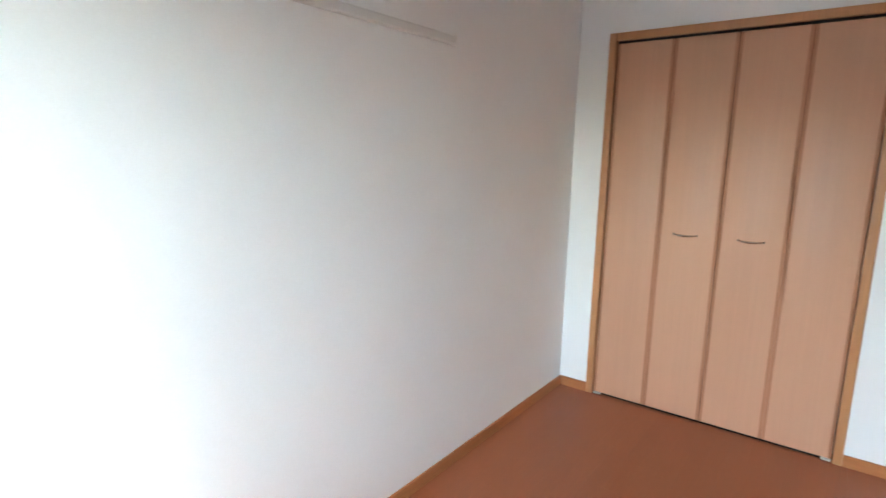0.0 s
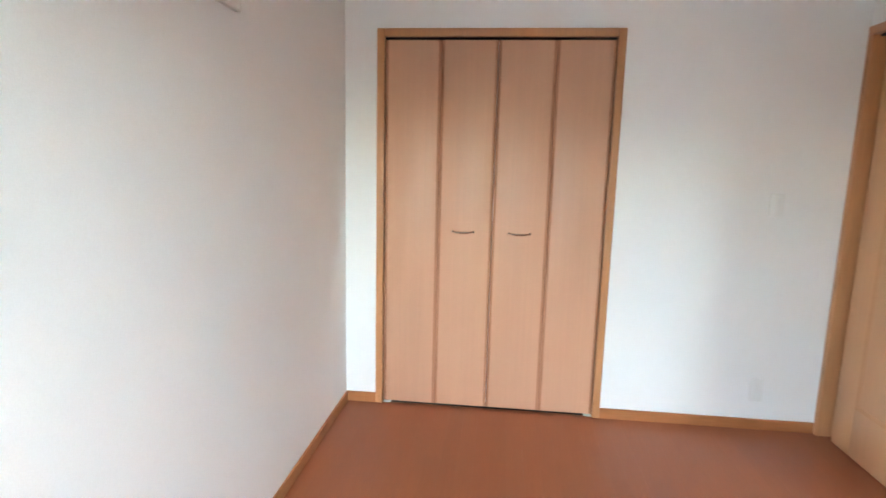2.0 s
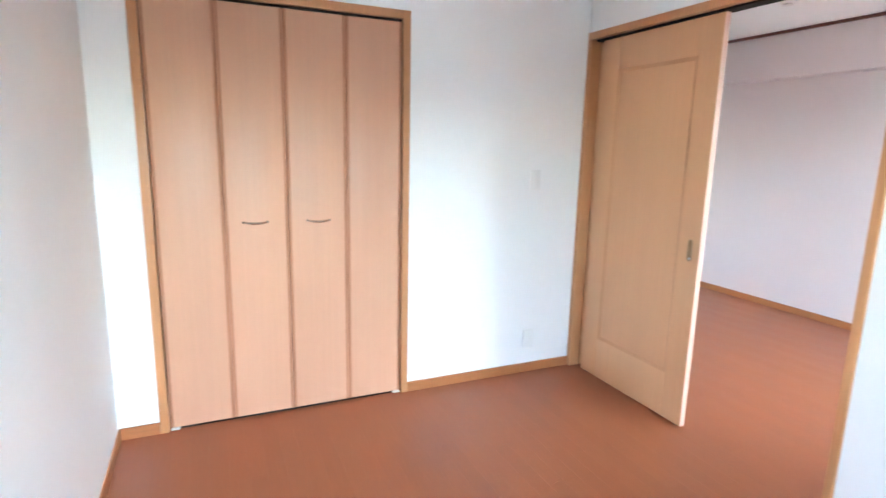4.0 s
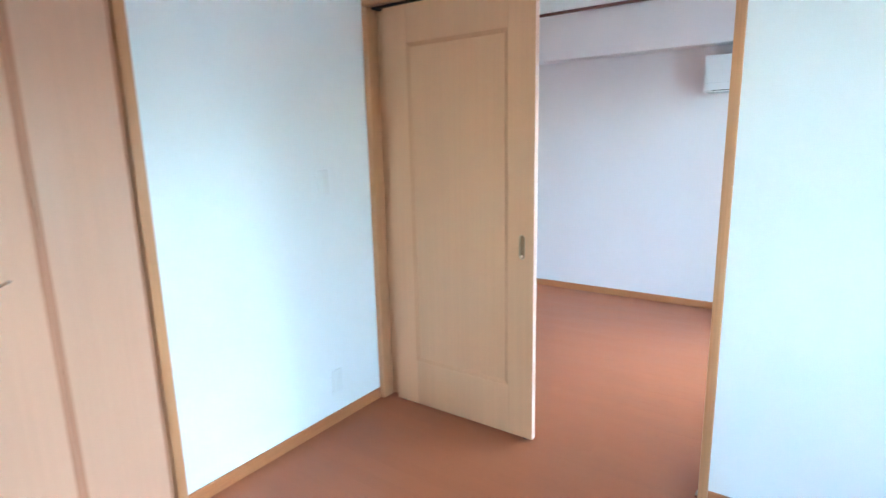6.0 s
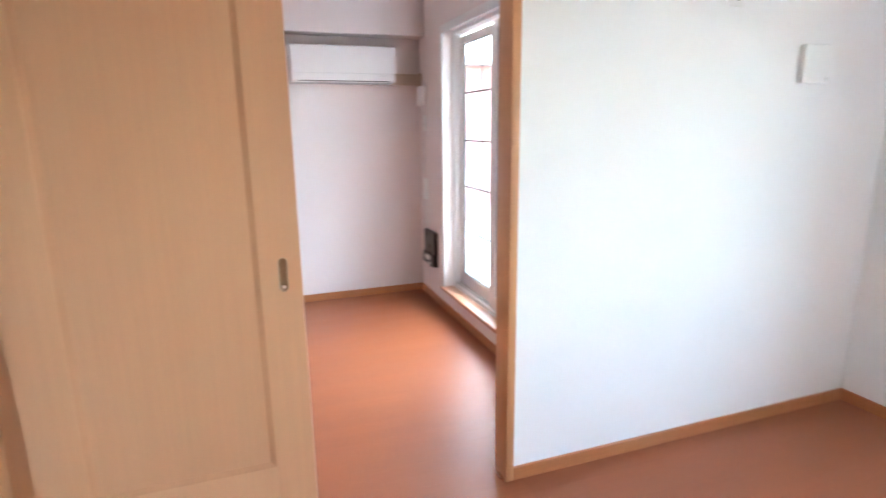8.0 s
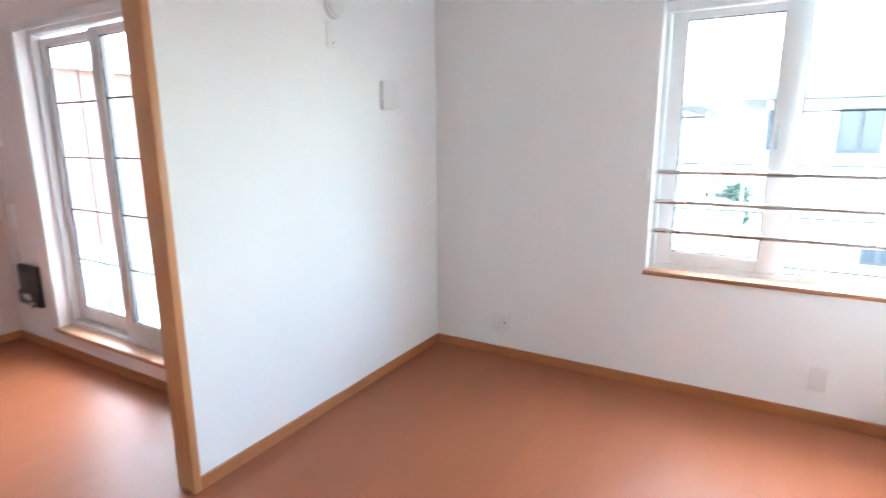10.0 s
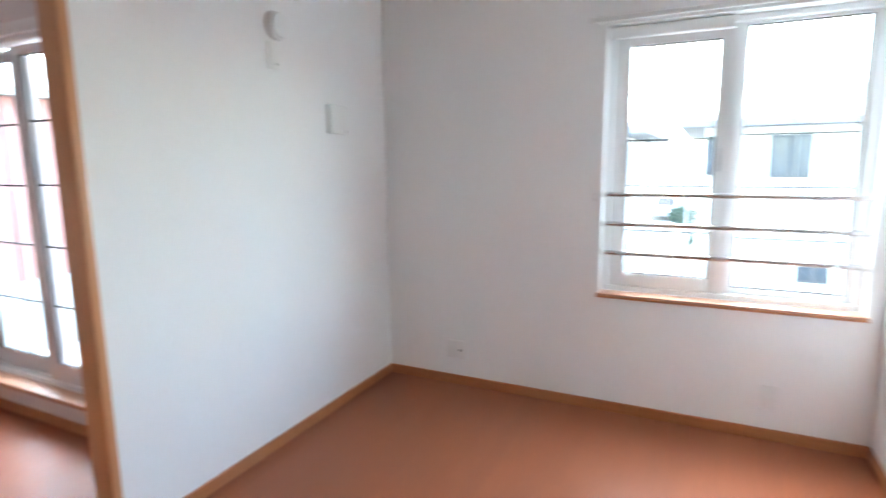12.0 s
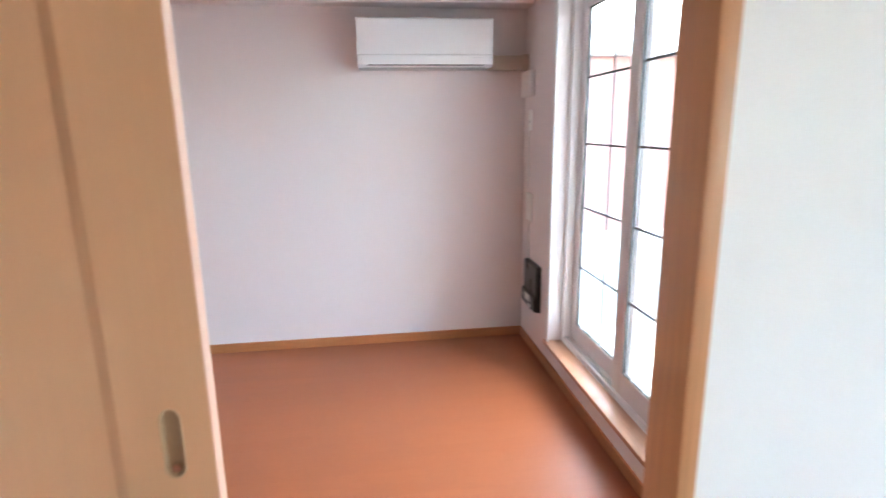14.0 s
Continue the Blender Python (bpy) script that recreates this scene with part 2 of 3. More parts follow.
structure("wall_north", slab("y", 0.0, 0.10, WX, 0.0, 0, CEIL, [(CL[0], CL[1], 0, CL[2])]), WALLPAPER, "white wallpapered wall around the built-in closet", "wall")
structure("wall_west", slab("x", WX - 0.12, WX, SY - 0.16, 0.10, 0, CEIL), WALLPAPER, "plain white wallpapered bedroom wall", "wall")
structure("wall_south", slab("y", SY - 0.16, SY, WX, LX0, 0, CEIL, [BW]), WALLPAPER, "white wallpapered wall with the bedroom window", "wall")
structure("wall_east", slab("x", 0.0, LX0, SY, LY1, 0, CEIL, [(DO[0], DO[1], 0, DO[2])]), WALLPAPER, "white wallpapered wall with the sliding door opening", "wall")
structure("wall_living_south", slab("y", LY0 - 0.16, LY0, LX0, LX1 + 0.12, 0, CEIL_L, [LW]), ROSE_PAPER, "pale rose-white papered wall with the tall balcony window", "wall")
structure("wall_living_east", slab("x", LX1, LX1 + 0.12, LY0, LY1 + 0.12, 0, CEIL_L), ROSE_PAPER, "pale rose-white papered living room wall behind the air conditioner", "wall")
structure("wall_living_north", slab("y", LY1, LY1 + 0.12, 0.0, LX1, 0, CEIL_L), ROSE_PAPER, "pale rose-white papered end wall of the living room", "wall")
structure("ceiling", bx(WX - 0.12, LX0, SY - 0.16, 0.10, CEIL + 0.001, CEIL + 0.1), CEILING, "white papered bedroom ceiling", "ceiling")
structure("ceiling_living", bx(LX0 + 0.0005, LX1 + 0.12, LY0 - 0.16, LY1 + 0.12, CEIL_L + 0.001, CEIL + 0.1), CEILING, "white papered living room ceiling", "ceiling")
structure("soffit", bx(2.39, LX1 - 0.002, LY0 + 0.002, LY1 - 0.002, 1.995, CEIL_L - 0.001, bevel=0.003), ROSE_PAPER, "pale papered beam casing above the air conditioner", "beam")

# closet inside, behind the folding doors
cl_in = bmesh.new()
box(cl_in, WX, 0.0, 0.70, 0.78, 0, CEIL)
box(cl_in, WX - 0.08, WX - 0.001, 0.101, 0.78, 0, CEIL)
box(cl_in, -0.95, -0.90, 0.101, 0.699, 0, CEIL - 0.01)
box(cl_in, WX, -0.96, 0.101, 0.699, CEIL - 0.06, CEIL - 0.01)
box(cl_in, WX, -0.96, 0.10, 0.699, -0.06, -0.006)
structure("wall_closet", cl_in, WALLPAPER, "plain walls of the closet behind the folding doors", "wall")

# crown moulding of the living room
for x0, x1, y0, y1 in ((2.368, 2.3895, LY0 + 0.001, LY1 - 0.001), (LX0 + 0.001, 2.367, LY0 + 0.001, LY0 + 0.022),
                       (LX0 + 0.001, 2.367, LY1 - 0.022, LY1 - 0.001), (LX0 + 0.001, LX0 + 0.022, LY0 + 0.023, LY1 - 0.023)):
    structure("trim", bx(x0, x1, y0, y1, CEIL_L - 0.024, CEIL_L - 0.001, bevel=0.003), MOULDING, "thin dark red-brown crown moulding under the ceiling", "moulding")


def baseboard(axis, at, side, lo, hi):
    """at: the wall's face; side: +1 or -1, the way into the room."""
    t = BASE_T * side
    outline = [(at + 0.0006 * side, 0.0005), (at + t, 0.0005), (at + t, BASE_H - 0.004), (at + t * 0.6, BASE_H), (at + 0.0006 * side, BASE_H)]
    structure("baseboard", profile(bmesh.new(), outline, axis, lo, hi), BASE_WOOD, "orange-brown wooden baseboard along the wall", "baseboard")


baseboard("x", 0.0, -1, WX + 0.0096, -2.3515)
baseboard("x", 0.0, -1, -1.1085, -0.0125)
baseboard("y", WX, 1, SY + 0.001, -0.001)
baseboard("x", SY, 1, WX + 0.0096, -0.0096)
baseboard("y", 0.0, -1, SY + 0.001, -1.6305)
baseboard("y", LX1, -1, LY0 + 0.001, LY1 - 0.001)
baseboard("x", LY0, 1, LX0 + 0.0096, LX1 - 0.0096)
baseboard("x", LY1, -1, LX0 + 0.0096, LX1 - 0.0096)
baseboard("y", LX0, 1, LY0 + 0.001, -1.6305)
baseboard("y", LX0, 1, -0.0, LY1 - 0.001)

# ---- closet casing and folding doors ----
CX0, CX1, CI0, CI1, CTOP, CIT = -2.351, -1.109, -2.312, -1.147, 2.026, 1.986
casing = thing("closet_frame", (-1.73, 0, 0), "light beech casing round the closet doors", "door frame", kind="structure")
part("jamb", bx(CX0, CI0, -0.012, -0.0006, 0.0005, CTOP, bevel=0.003), TRIM_WOOD, casing)
part("jamb", bx(CI1, CX1, -0.012, -0.0006, 0.0005, CTOP, bevel=0.003), TRIM_WOOD, casing)
part("head", bx(CI0 + 0.0003, CI1 - 0.0003, -0.012, -0.0006, CIT, CTOP, bevel=0.003), TRIM_WOOD, casing)
part("jamb", bx(CL[0] + 0.0005, CI0, 0.0003, 0.099, 0.0005, CIT + 0.013), TRIM_WOOD, casing)
part("jamb", bx(CI1, CL[1] - 0.0005, 0.0003, 0.099, 0.0005, CIT + 0.013), TRIM_WOOD, casing)
part("head", bx(CI0 + 0.0005, CI1 - 0.0005, 0.0003, 0.099, CIT + 0.0005, CIT + 0.0135), EDGE_WOOD, casing)
part("track", bx(CI0 + 0.002, CI1 - 0.002, 0.012, 0.045, CIT - 0.010, CIT), DARK, casing, "dark metal door track")
# Near-black strip stands in for the shade beneath the door leaves.
part("threshold", bx(CI0 + 0.002, CI1 - 0.002, 0.014, 0.060, 0.0004, 0.003), DARK, casing, "dark strip painted in for the shade under the doors")


def leaf(parent, x0, x1):
    """One folding panel with rounded upright edges of darker beech."""
    y0, y1, z0, z1 = 0.004, 0.032, 0.0145, 1.972
    e = 0.0145
    body = part("panel", bx(x0 + e, x1 - e, y0, y1, z0, z1, bevel=0.0012), DOOR_WOOD, parent)
    for a, b, s in ((x0, x0 + e - 0.0002, -1), (x1, x1 - e + 0.0002, 1)):
        pts = [(b, y0 + 0.0004)]
        for k in range(6):
            ang = k / 5 * math.pi / 2
            pts.append((a - s * 0.0060 * (1 - math.sin(ang)), y0 + 0.0004 + 0.0060 * (1 - math.cos(ang))))
        pts += [(a, y1), (b, y1)]
        part("edge_strip", profile(bmesh.new(), pts, "z", z0, z1 - 0.001), EDGE_WOOD, body, "darker rounded beech edge")
    return body


def bow_handle(parent, x, z):
    """A flat-topped bow, full in the middle and thin at its feet."""
    w = 0.054
    us = [k / 10 - 1 for k in range(21)]
    radii = [0.0030 + 0.0042 * (1 - u * u) for u in us]
    pts = [(x + w * u, 0.0035 - 0.027 * (1 - u * u) ** 0.7, z + 0.005 - 0.9 * r) for u, r in zip(us, radii)]
    h = part("handle", tube(bmesh.new(), pts, radii, 10, 0.85), BRONZE, parent, "curved satin metal bow handle")
    for sx in (-1, 1):
        part("foot", cylinder(bmesh.new(), (x + sx * w, 0.0042, z + 0.002), (x + sx * w, -0.002, z + 0.002), 0.0058, sides=12), BRONZE, h)


LEAVES = (-2.3085, -2.0185, -1.7290, -1.4380, -1.1488)
for k, hx in ((0, -1.883), (2, -1.584)):
    fold = thing("folding_door", ((LEAVES[k] + LEAVES[k + 2]) / 2, 0.016, 0.0), "closed beech folding closet door with a curved metal handle", "closet door", "folding closet doors")
    one = leaf(fold, LEAVES[k] + 0.001, LEAVES[k + 1] - 0.0008)
    two = leaf(fold, LEAVES[k + 1] + 0.0008, LEAVES[k + 2] - 0.001)
    # Added filler: a brown strip keeps the fold gap from turning black.
    part("fold_seal", bx(LEAVES[k + 1] - 0.0006, LEAVES[k + 1] + 0.0006, 0.0095, 0.030, 0.0145, 1.970), EDGE_WOOD, fold)
    bow_handle(two if k == 0 else one, hx, 0.994)
    ex = LEAVES[0] + 0.002 if k == 0 else LEAVES[4] - 0.042
    part("pivot_bracket", bx(ex, ex + 0.040, -0.004, 0.022, 0.0035, 0.0105, bevel=0.001), PLASTIC, fold, "pale metal floor pivot bracket")
    px = LEAVES[2] + (-0.02 if k == 0 else 0.006)
    part("guide_pin", bx(px, px + 0.012, 0.010, 0.022, 1.9712, 1.9735, bevel=0.0005), STEEL, fold)

# ---- sliding doors and their frame ----
frame_d = thing("sliding_door_frame", (0.05, -0.81, 0), "beech frame of the sliding door opening", "door frame", kind="structure")
for y0, y1, name in ((-0.036, -0.0012, "jamb"), (-1.630, -1.597, "jamb")):
    part(name, bx(-0.012, LX0 + 0.008, y0, y1, 0.0005, 1.9905, bevel=0.004), TRIM_WOOD, frame_d)
part("head", bx(-0.012, LX0 + 0.008, -1.630, -0.0012, 1.991, 2.031, bevel=0.004), TRIM_WOOD, frame_d)
part("floor_guide", bx(0.012, 0.050, -1.5968, -1.584, 0.0005, 0.013, bevel=0.002), BRONZE, frame_d, "small metal floor guide")
part("track", bx(0.020, 0.054, -1.595, -0.038, 1.981, 1.9905), DARK, frame_d, "dark upper door track")
part("track", bx(0.056, 0.088, -1.595, -0.038, 1.981, 1.9905), DARK, frame_d, "dark upper door track")


def sliding_door(x0, y0, y1, z0=0.012, z1=1.976, thick=0.030):
    """Stiles, rails and a sunk field; x0 is the bedroom face."""
    d = thing("sliding_door", (x0 + thick / 2, (y0 + y1) / 2, 0), "beech sliding door with a sunk field, slid open", "door", "sliding doors")
    x1, s0, s1, r0, r1 = x0 + thick, y0 + 0.125, y1 - 0.135, 0.250, 1.808
    yc, zc, hw, hh, my, mz = y0 + 0.056, 0.905, 0.0152, 0.0555, 0.024, 0.066
    lock_stile = slab("x", x0, x1 - 0.010, y0 + 0.0022, s0, z0, z1, [(yc - my, yc + my, zc - mz, zc + mz)])
    box(lock_stile, x1 - 0.0099, x1, y0 + 0.0022, s0, z0, z1)
    stile = part("stile", lock_stile, SLIDE_WOOD, d)
    part("edge_band", bx(x0 + 0.0004, x1 - 0.0004, y0, y0 + 0.002, z0, z1), LIT_EDGE, stile, "door edge strip with window light in its pale pink colour")
    part("stile", bx(x0, x1, s1, y1, z0, z1, bevel=0.001), SLIDE_WOOD, d)
    part("rail", bx(x0, x1, s0 + 0.0002, s1 - 0.0002, z0, r0, bevel=0.001), SLIDE_WOOD, d)
    part("rail", bx(x0, x1, s0 + 0.0002, s1 - 0.0002, r1, z1, bevel=0.001), SLIDE_WOOD, d)
    part("field", bx(x0 + 0.0065, x1 - 0.0065, s0 - 0.002, s1 + 0.002, r0 - 0.002, r1 + 0.002), SLIDE_WOOD, d)
    w = 0.019
    for face, deep in ((x0 + 0.0003, x0 + 0.0067), (x1 - 0.0003, x1 - 0.0067)):
        for a, b in ((s0, s0 + w), (s1, s1 - w)):
            part("bead", profile(bmesh.new(), [(face, a), (deep, b), (deep, a)], "z", r0, r1), BEAD_SHADE, d)
        for a, b in ((r0, r0 + w), (r1, r1 - w)):
            part("bead", profile(bmesh.new(), [(face, a), (deep, b), (deep, a)], "y", s0, s1), BEAD_SHADE, d)
    for yr in (y0 + 0.03, y1 - 0.05):
        part("roller", bx(x0 + 0.009, x0 + 0.021, yr, yr + 0.022, 0.0006, z0 - 0.0004, bevel=0.002), DARK, d, "small dark floor roller")
    # finger pull: an oval well sunk into the stile, with a thin rim and a lock at its foot
    corner = math.atan2(mz, my)
    turns = sorted([k / 40 * math.tau for k in range(40)] + [corner, math.pi - corner, math.pi + corner, math.tau - corner])

    def oval(grow):
        pts, w2, straight = [], hw + grow, hh - hw
        for a in turns:
            c, n = math.cos(a), math.sin(a)
            r = w2 / abs(c) if abs(c) > 1e-6 else 1e9
            if r * abs(n) > straight:
                r = straight * abs(n) + math.sqrt(max(w2 * w2 - (straight * c) ** 2, 0.0))
            pts.append((yc + r * c, zc + r * n))
        return pts

    def margin():
        pts = []
        for a in turns:
            c, n = math.cos(a), math.sin(a)
            r = min(my / max(abs(c), 1e-9), mz / max(abs(n), 1e-9))
            pts.append((yc + r * c, zc + r * n))
        return pts

    def lathe(rows, cap=False):
        bm = bmesh.new()
        rings = [[bm.verts.new((x, p[0], p[1])) for p in pts] for x, pts in rows]
        for a, b in zip(rings, rings[1:]):
            for k in range(len(a)):
                bm.faces.new((a[k], a[(k + 1) % len(a)], b[(k + 1) % len(a)], b[k]))
        if cap:
            bm.faces.new(rings[-1])
        return bm

    part("face", lathe([(x0, margin()), (x0, oval(0.0001)), (x0 + 0.004, oval(0.0001))]), SLIDE_WOOD, stile)
    rim = part("finger_pull", lathe([(x0 + 0.004, oval(0.0)), (x0 - 0.0008, oval(0.0)), (x0 - 0.0012, oval(-0.0012)), (x0 - 0.0004, oval(-0.0026)), (x0 + 0.003, oval(-0.0030))]),
               PULL_RIM, d, "oval bronze-coloured finger pull")
    part("cup", lathe([(x0 + 0.003, oval(-0.0030)), (x0 + 0.0085, oval(-0.0034)), (x0 + 0.0095, oval(-0.0048))], True), PULL, rim)
    part("lock", cylinder(bmesh.new(), (x0 + 0.0093, yc, zc - 0.040), (x0 + 0.001, yc, zc - 0.040), 0.0074, 0.0065, sides=16), BRIGHT, rim, "bright round lock button")
    return d


sliding_door(0.023, -0.894, -0.102)
sliding_door(0.057, -0.850, -0.038)

# ---- bedroom window ----
bwin = thing("window_1", (-1.875, -3.55, 0.65), "white sliding window with thin lattice bars, closed", "window", kind="structure")
x0, x1, z0, z1 = BW


def ring_frame(parent, name, ax0, ax1, y0, y1, az0, az1, w, mat, bottom=None, bevel=0.002):
    """Four members of a frame in a wall that faces y."""
    b = w if bottom is None else bottom
    for a in ((ax0, ax0 + w, az0, az1), (ax1 - w, ax1, az0, az1), (ax0 + w + 0.0002, ax1 - w - 0.0002, az0, az0 + b), (ax0 + w + 0.0002, ax1 - w - 0.0002, az1 - w, az1)):
        part(name, bx(a[0], a[1], y0, y1, a[2], a[3], bevel=bevel), mat, parent)


def sash(parent, ax0, ax1, y, az0, az1, w, wb, wt, mat, rows, bar, bar_mat, w_low=None):
    """A sash with stiles, rails, a pane and its lattice; y is the inner face."""
    y1, v = y - 0.026, w if w_low is None else w_low
    for a in ((ax0, ax0 + v, az0, az1), (ax1 - w, ax1, az0, az1)):
        part("sash_stile", bx(a[0], a[1], y1, y, a[2], a[3], bevel=0.002), mat, parent)
    part("sash_rail", bx(ax0 + v + 0.0002, ax1 - w - 0.0002, y1, y, az0, az0 + wb, bevel=0.002), mat, parent)
    part("sash_rail", bx(ax0 + v + 0.0002, ax1 - w - 0.0002, y1, y, az1 - wt, az1, bevel=0.002), mat, parent)
    g0, g1, h0, h1 = ax0 + v, ax1 - w, az0 + wb, az1 - wt
    e = 0.006
    for a in ((g0, g0 + e, h0, h1), (g1 - e, g1, h0, h1), (g0 + e, g1 - e, h0, h0 + e), (g0 + e, g1 - e, h1 - e, h1)):
        part("gasket", bx(a[0], a[1], y1 + 0.006, y - 0.006, a[2], a[3]), GASKET, parent)
    pane = part("pane", bx(g0 + 0.001, g1 - 0.001, y - 0.015, y - 0.011, h0 + 0.001, h1 - 0.001), GLASS, parent)
    pane.visible_shadow = False
    ym = y - 0.0185
    for k in range(1, rows):
        z = h0 + (h1 - h0) * k / rows
        part("muntin", bx(g0 + e, g1 - e, ym - bar / 2, ym + bar / 2, z - bar / 2, z + bar / 2), bar_mat, parent)
    xm = (g0 + g1) / 2
    part("muntin", bx(xm - bar / 4, xm + bar / 4, ym - bar / 2 - 0.0006, ym + bar / 2 - 0.0006, h0 + e, h1 - e), bar_mat, parent)


ring_frame(bwin, "window_frame", x0 + 0.001, x1 - 0.001, -3.600, -3.525, z0 + 0.012, z1 - 0.001, 0.026, VINYL)
# White lattice bars drawn in grey: their darkening against the sky is coloured in.
sash(bwin, -1.895, -1.330, -3.534, 0.684, 1.972, 0.072, 0.068, 0.062, VINYL, 5, 0.007, GREY, 0.087)
sash(bwin, -2.421, -1.885, -3.563, 0.684, 1.977, 0.036, 0.030, 0.014, VINYL, 5, 0.007, GREY)
part("window_sill", bx(x0 - 0.012, x1 + 0.012, SY - 0.08, SY + 0.020, z0 + 0.0005, z0 + 0.0115, bevel=0.003), SILL, bwin, "orange-brown wooden sill")
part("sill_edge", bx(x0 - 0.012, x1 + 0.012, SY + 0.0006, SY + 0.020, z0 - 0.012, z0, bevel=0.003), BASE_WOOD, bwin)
part("screen_box", bx(-1.862, -1.306, -3.528, -3.485, 1.945, 2.000, bevel=0.008, segments=3), VINYL, bwin, "white roller screen box")
latch = part("latch", bx(-1.842, -1.818, -3.534, -3.520, 1.290, 1.375, bevel=0.004), LATCH, bwin, "grey crescent latch")
part("lever", bx(-1.836, -1.824, -3.520, -3.508, 1.335, 1.405, bevel=0.003), LATCH, latch)
for k, z in enumerate((0.867, 1.020, 1.173)):
    bar = thing("guard_rail", (-1.875, -3.487, z), "grey metal safety bar across the window", "guard rail", "window guard rails")
    part("bar", cylinder(bmesh.new(), (x0 + 0.012, -3.487, z), (x1 - 0.012, -3.487, z), 0.0122, sides=16), STEEL, bar)
    for ex, sgn in ((x0, 1), (x1, -1)):
        part("bracket", cylinder(bmesh.new(), (ex + 0.0008 * sgn, -3.487, z), (ex + 0.016 * sgn, -3.487, z), 0.018, 0.0145, sides=16), PLASTIC, bar, "pale end bracket")

# tieback hook on the wall beside the window
hook = thing("tieback_hook", (-1.268, SY, 1.165), "small pale curtain tieback hook beside the window", "hook")
part("plate", bx(-1.276, -1.260, SY + 0.0006, SY + 0.005, 1.138, 1.184, bevel=0.0015), RAIL_WHITE, hook)
part("hook", tube(bmesh.new(), [(-1.268, SY + 0.004, 1.170), (-1.268, SY + 0.020, 1.156), (-1.268, SY + 0.030, 1.158), (-1.268, SY + 0.033, 1.170)], 0.003, 8), RAIL_WHITE, hook)

# curtain rail above the window
rail = thing("curtain_rail", (-1.87, -3.40, 2.02), "white curtain rail above the window", "curtain rail")
part("rail", bx(-2.500, -1.235, -3.412, -3.392, 2.012, 2.034, bevel=0.004), RAIL_WHITE, rail)
for x in (-2.46, -1.87, -1.27):
    part("bracket", bx(x - 0.012, x + 0.012, SY + 0.0006, -3.4122, 2.010, 2.046, bevel=0.003), RAIL_WHITE, rail)
for x in (-2.508, -1.227):
    part("end_cap", bx(x - 0.0075, x + 0.0075, -3.415, -3.389, 2.008, 2.038, bevel=0.004), GREY if x < -2 else RAIL_WHITE, rail)

# ---- living-room window ----
lwin = thing("window_2", (1.41, -2.18, 0.15), "tall white sliding balcony window with thin lattice bars coloured dark as backlit", "window", kind="structure")
x0, x1, z0, z1 = LW
for a in ((x1 - 0.024, x1 + 0.024, z0, z1 + 0.028), (x0 - 0.024, x0 + 0.024, z0, z1 + 0.028)):
    part("casing", bx(a[0], a[1], LY0 + 0.0006, LY0 + 0.010, a[2], a[3], bevel=0.003), CASING, lwin)
part("casing", bx(x0 + 0.0245, x1 - 0.0245, LY0 + 0.0006, LY0 + 0.010, z1 - 0.026, z1 + 0.028, bevel=0.003), CASING, lwin)
ring_frame(lwin, "window_frame", x0 + 0.001, x1 - 0.001, -2.231, -2.150, z0 + 0.016, z1 - 0.001, 0.026, SASH_GREY, bottom=0.025)
sash(lwin, 1.305, 1.984, -2.197, 0.197, 1.935, 0.060, 0.090, 0.050, SASH_GREY, 5, 0.010, BACKLIT_BAR)
sash(lwin, 0.707, 1.392, -2.161, 0.197, 1.935, 0.085, 0.100, 0.045, SASH_GREY, 5, 0.010, BACKLIT_BAR)
part("window_sill", bx(x0 - 0.03, x1 + 0.03, -2.149, LY0 + 0.022, z0 + 0.0005, z0 + 0.0155, bevel=0.003), SILL, lwin, "orange-brown wooden sill")
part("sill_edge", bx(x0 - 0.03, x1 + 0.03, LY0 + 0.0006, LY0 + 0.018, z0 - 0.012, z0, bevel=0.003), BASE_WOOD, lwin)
part("track", bx(1.395, 1.982, -2.171, -2.163, 0.1965, 0.205), ALU, lwin, "bright aluminium sash track")

# ---- air conditioner ----
ac = thing("air_conditioner", (LX1, -1.47, 1.79), "white wall-mounted air conditioner under the beam", "air conditioner")
AY0, AY1, AZ0, AZ1, AXF = -1.833, -1.094, 1.657, 1.908, 2.352
out = [(LX1 - 0.0008, AZ1), (AXF + 0.035, AZ1), (AXF + 0.030, AZ1 - 0.010), (AXF + 0.020, AZ0 + 0.06), (AXF + 0.065, AZ0 + 0.002), (LX1 - 0.0008, AZ0)]
part("body", profile(bmesh.new(), out, "y", AY0 + 0.003, AY1 - 0.003), AC_WHITE, ac)
fr = bmesh.new()
pts = [(AXF + 0.018, AZ1 + 0.002), (AXF + 0.006, AZ1 - 0.004), (AXF, AZ1 - 0.02), (AXF - 0.001, AZ0 + 0.12), (AXF + 0.004, AZ0 + 0.064), (AXF + 0.016, AZ0 + 0.064)]
part("front_panel", profile(fr, pts, "y", AY0, AY1), AC_WHITE, ac)
pts = [(AXF + 0.005, AZ0 + 0.061), (AXF + 0.016, AZ0 + 0.061), (AXF + 0.058, AZ0 + 0.004), (AXF + 0.034, AZ0 + 0.001), (AXF + 0.012, AZ0 + 0.014), (AXF + 0.006, AZ0 + 0.035)]
flap = part("louvre", profile(bmesh.new(), pts, "y", AY0 + 0.022, AY1 - 0.022), AC_WHITE, ac)
for y0, y1 in ((AY0, AY0 + 0.021), (AY1 - 0.021, AY1)):
    part("end_cheek", profile(bmesh.new(), pts, "y", y0, y1), AC_WHITE, ac)
part("outlet_slot", bx(AXF + 0.062, AXF + 0.10, AY0 + 0.03, AY1 - 0.03, AZ0 - 0.0012, AZ0 + 0.003), GREY, ac)
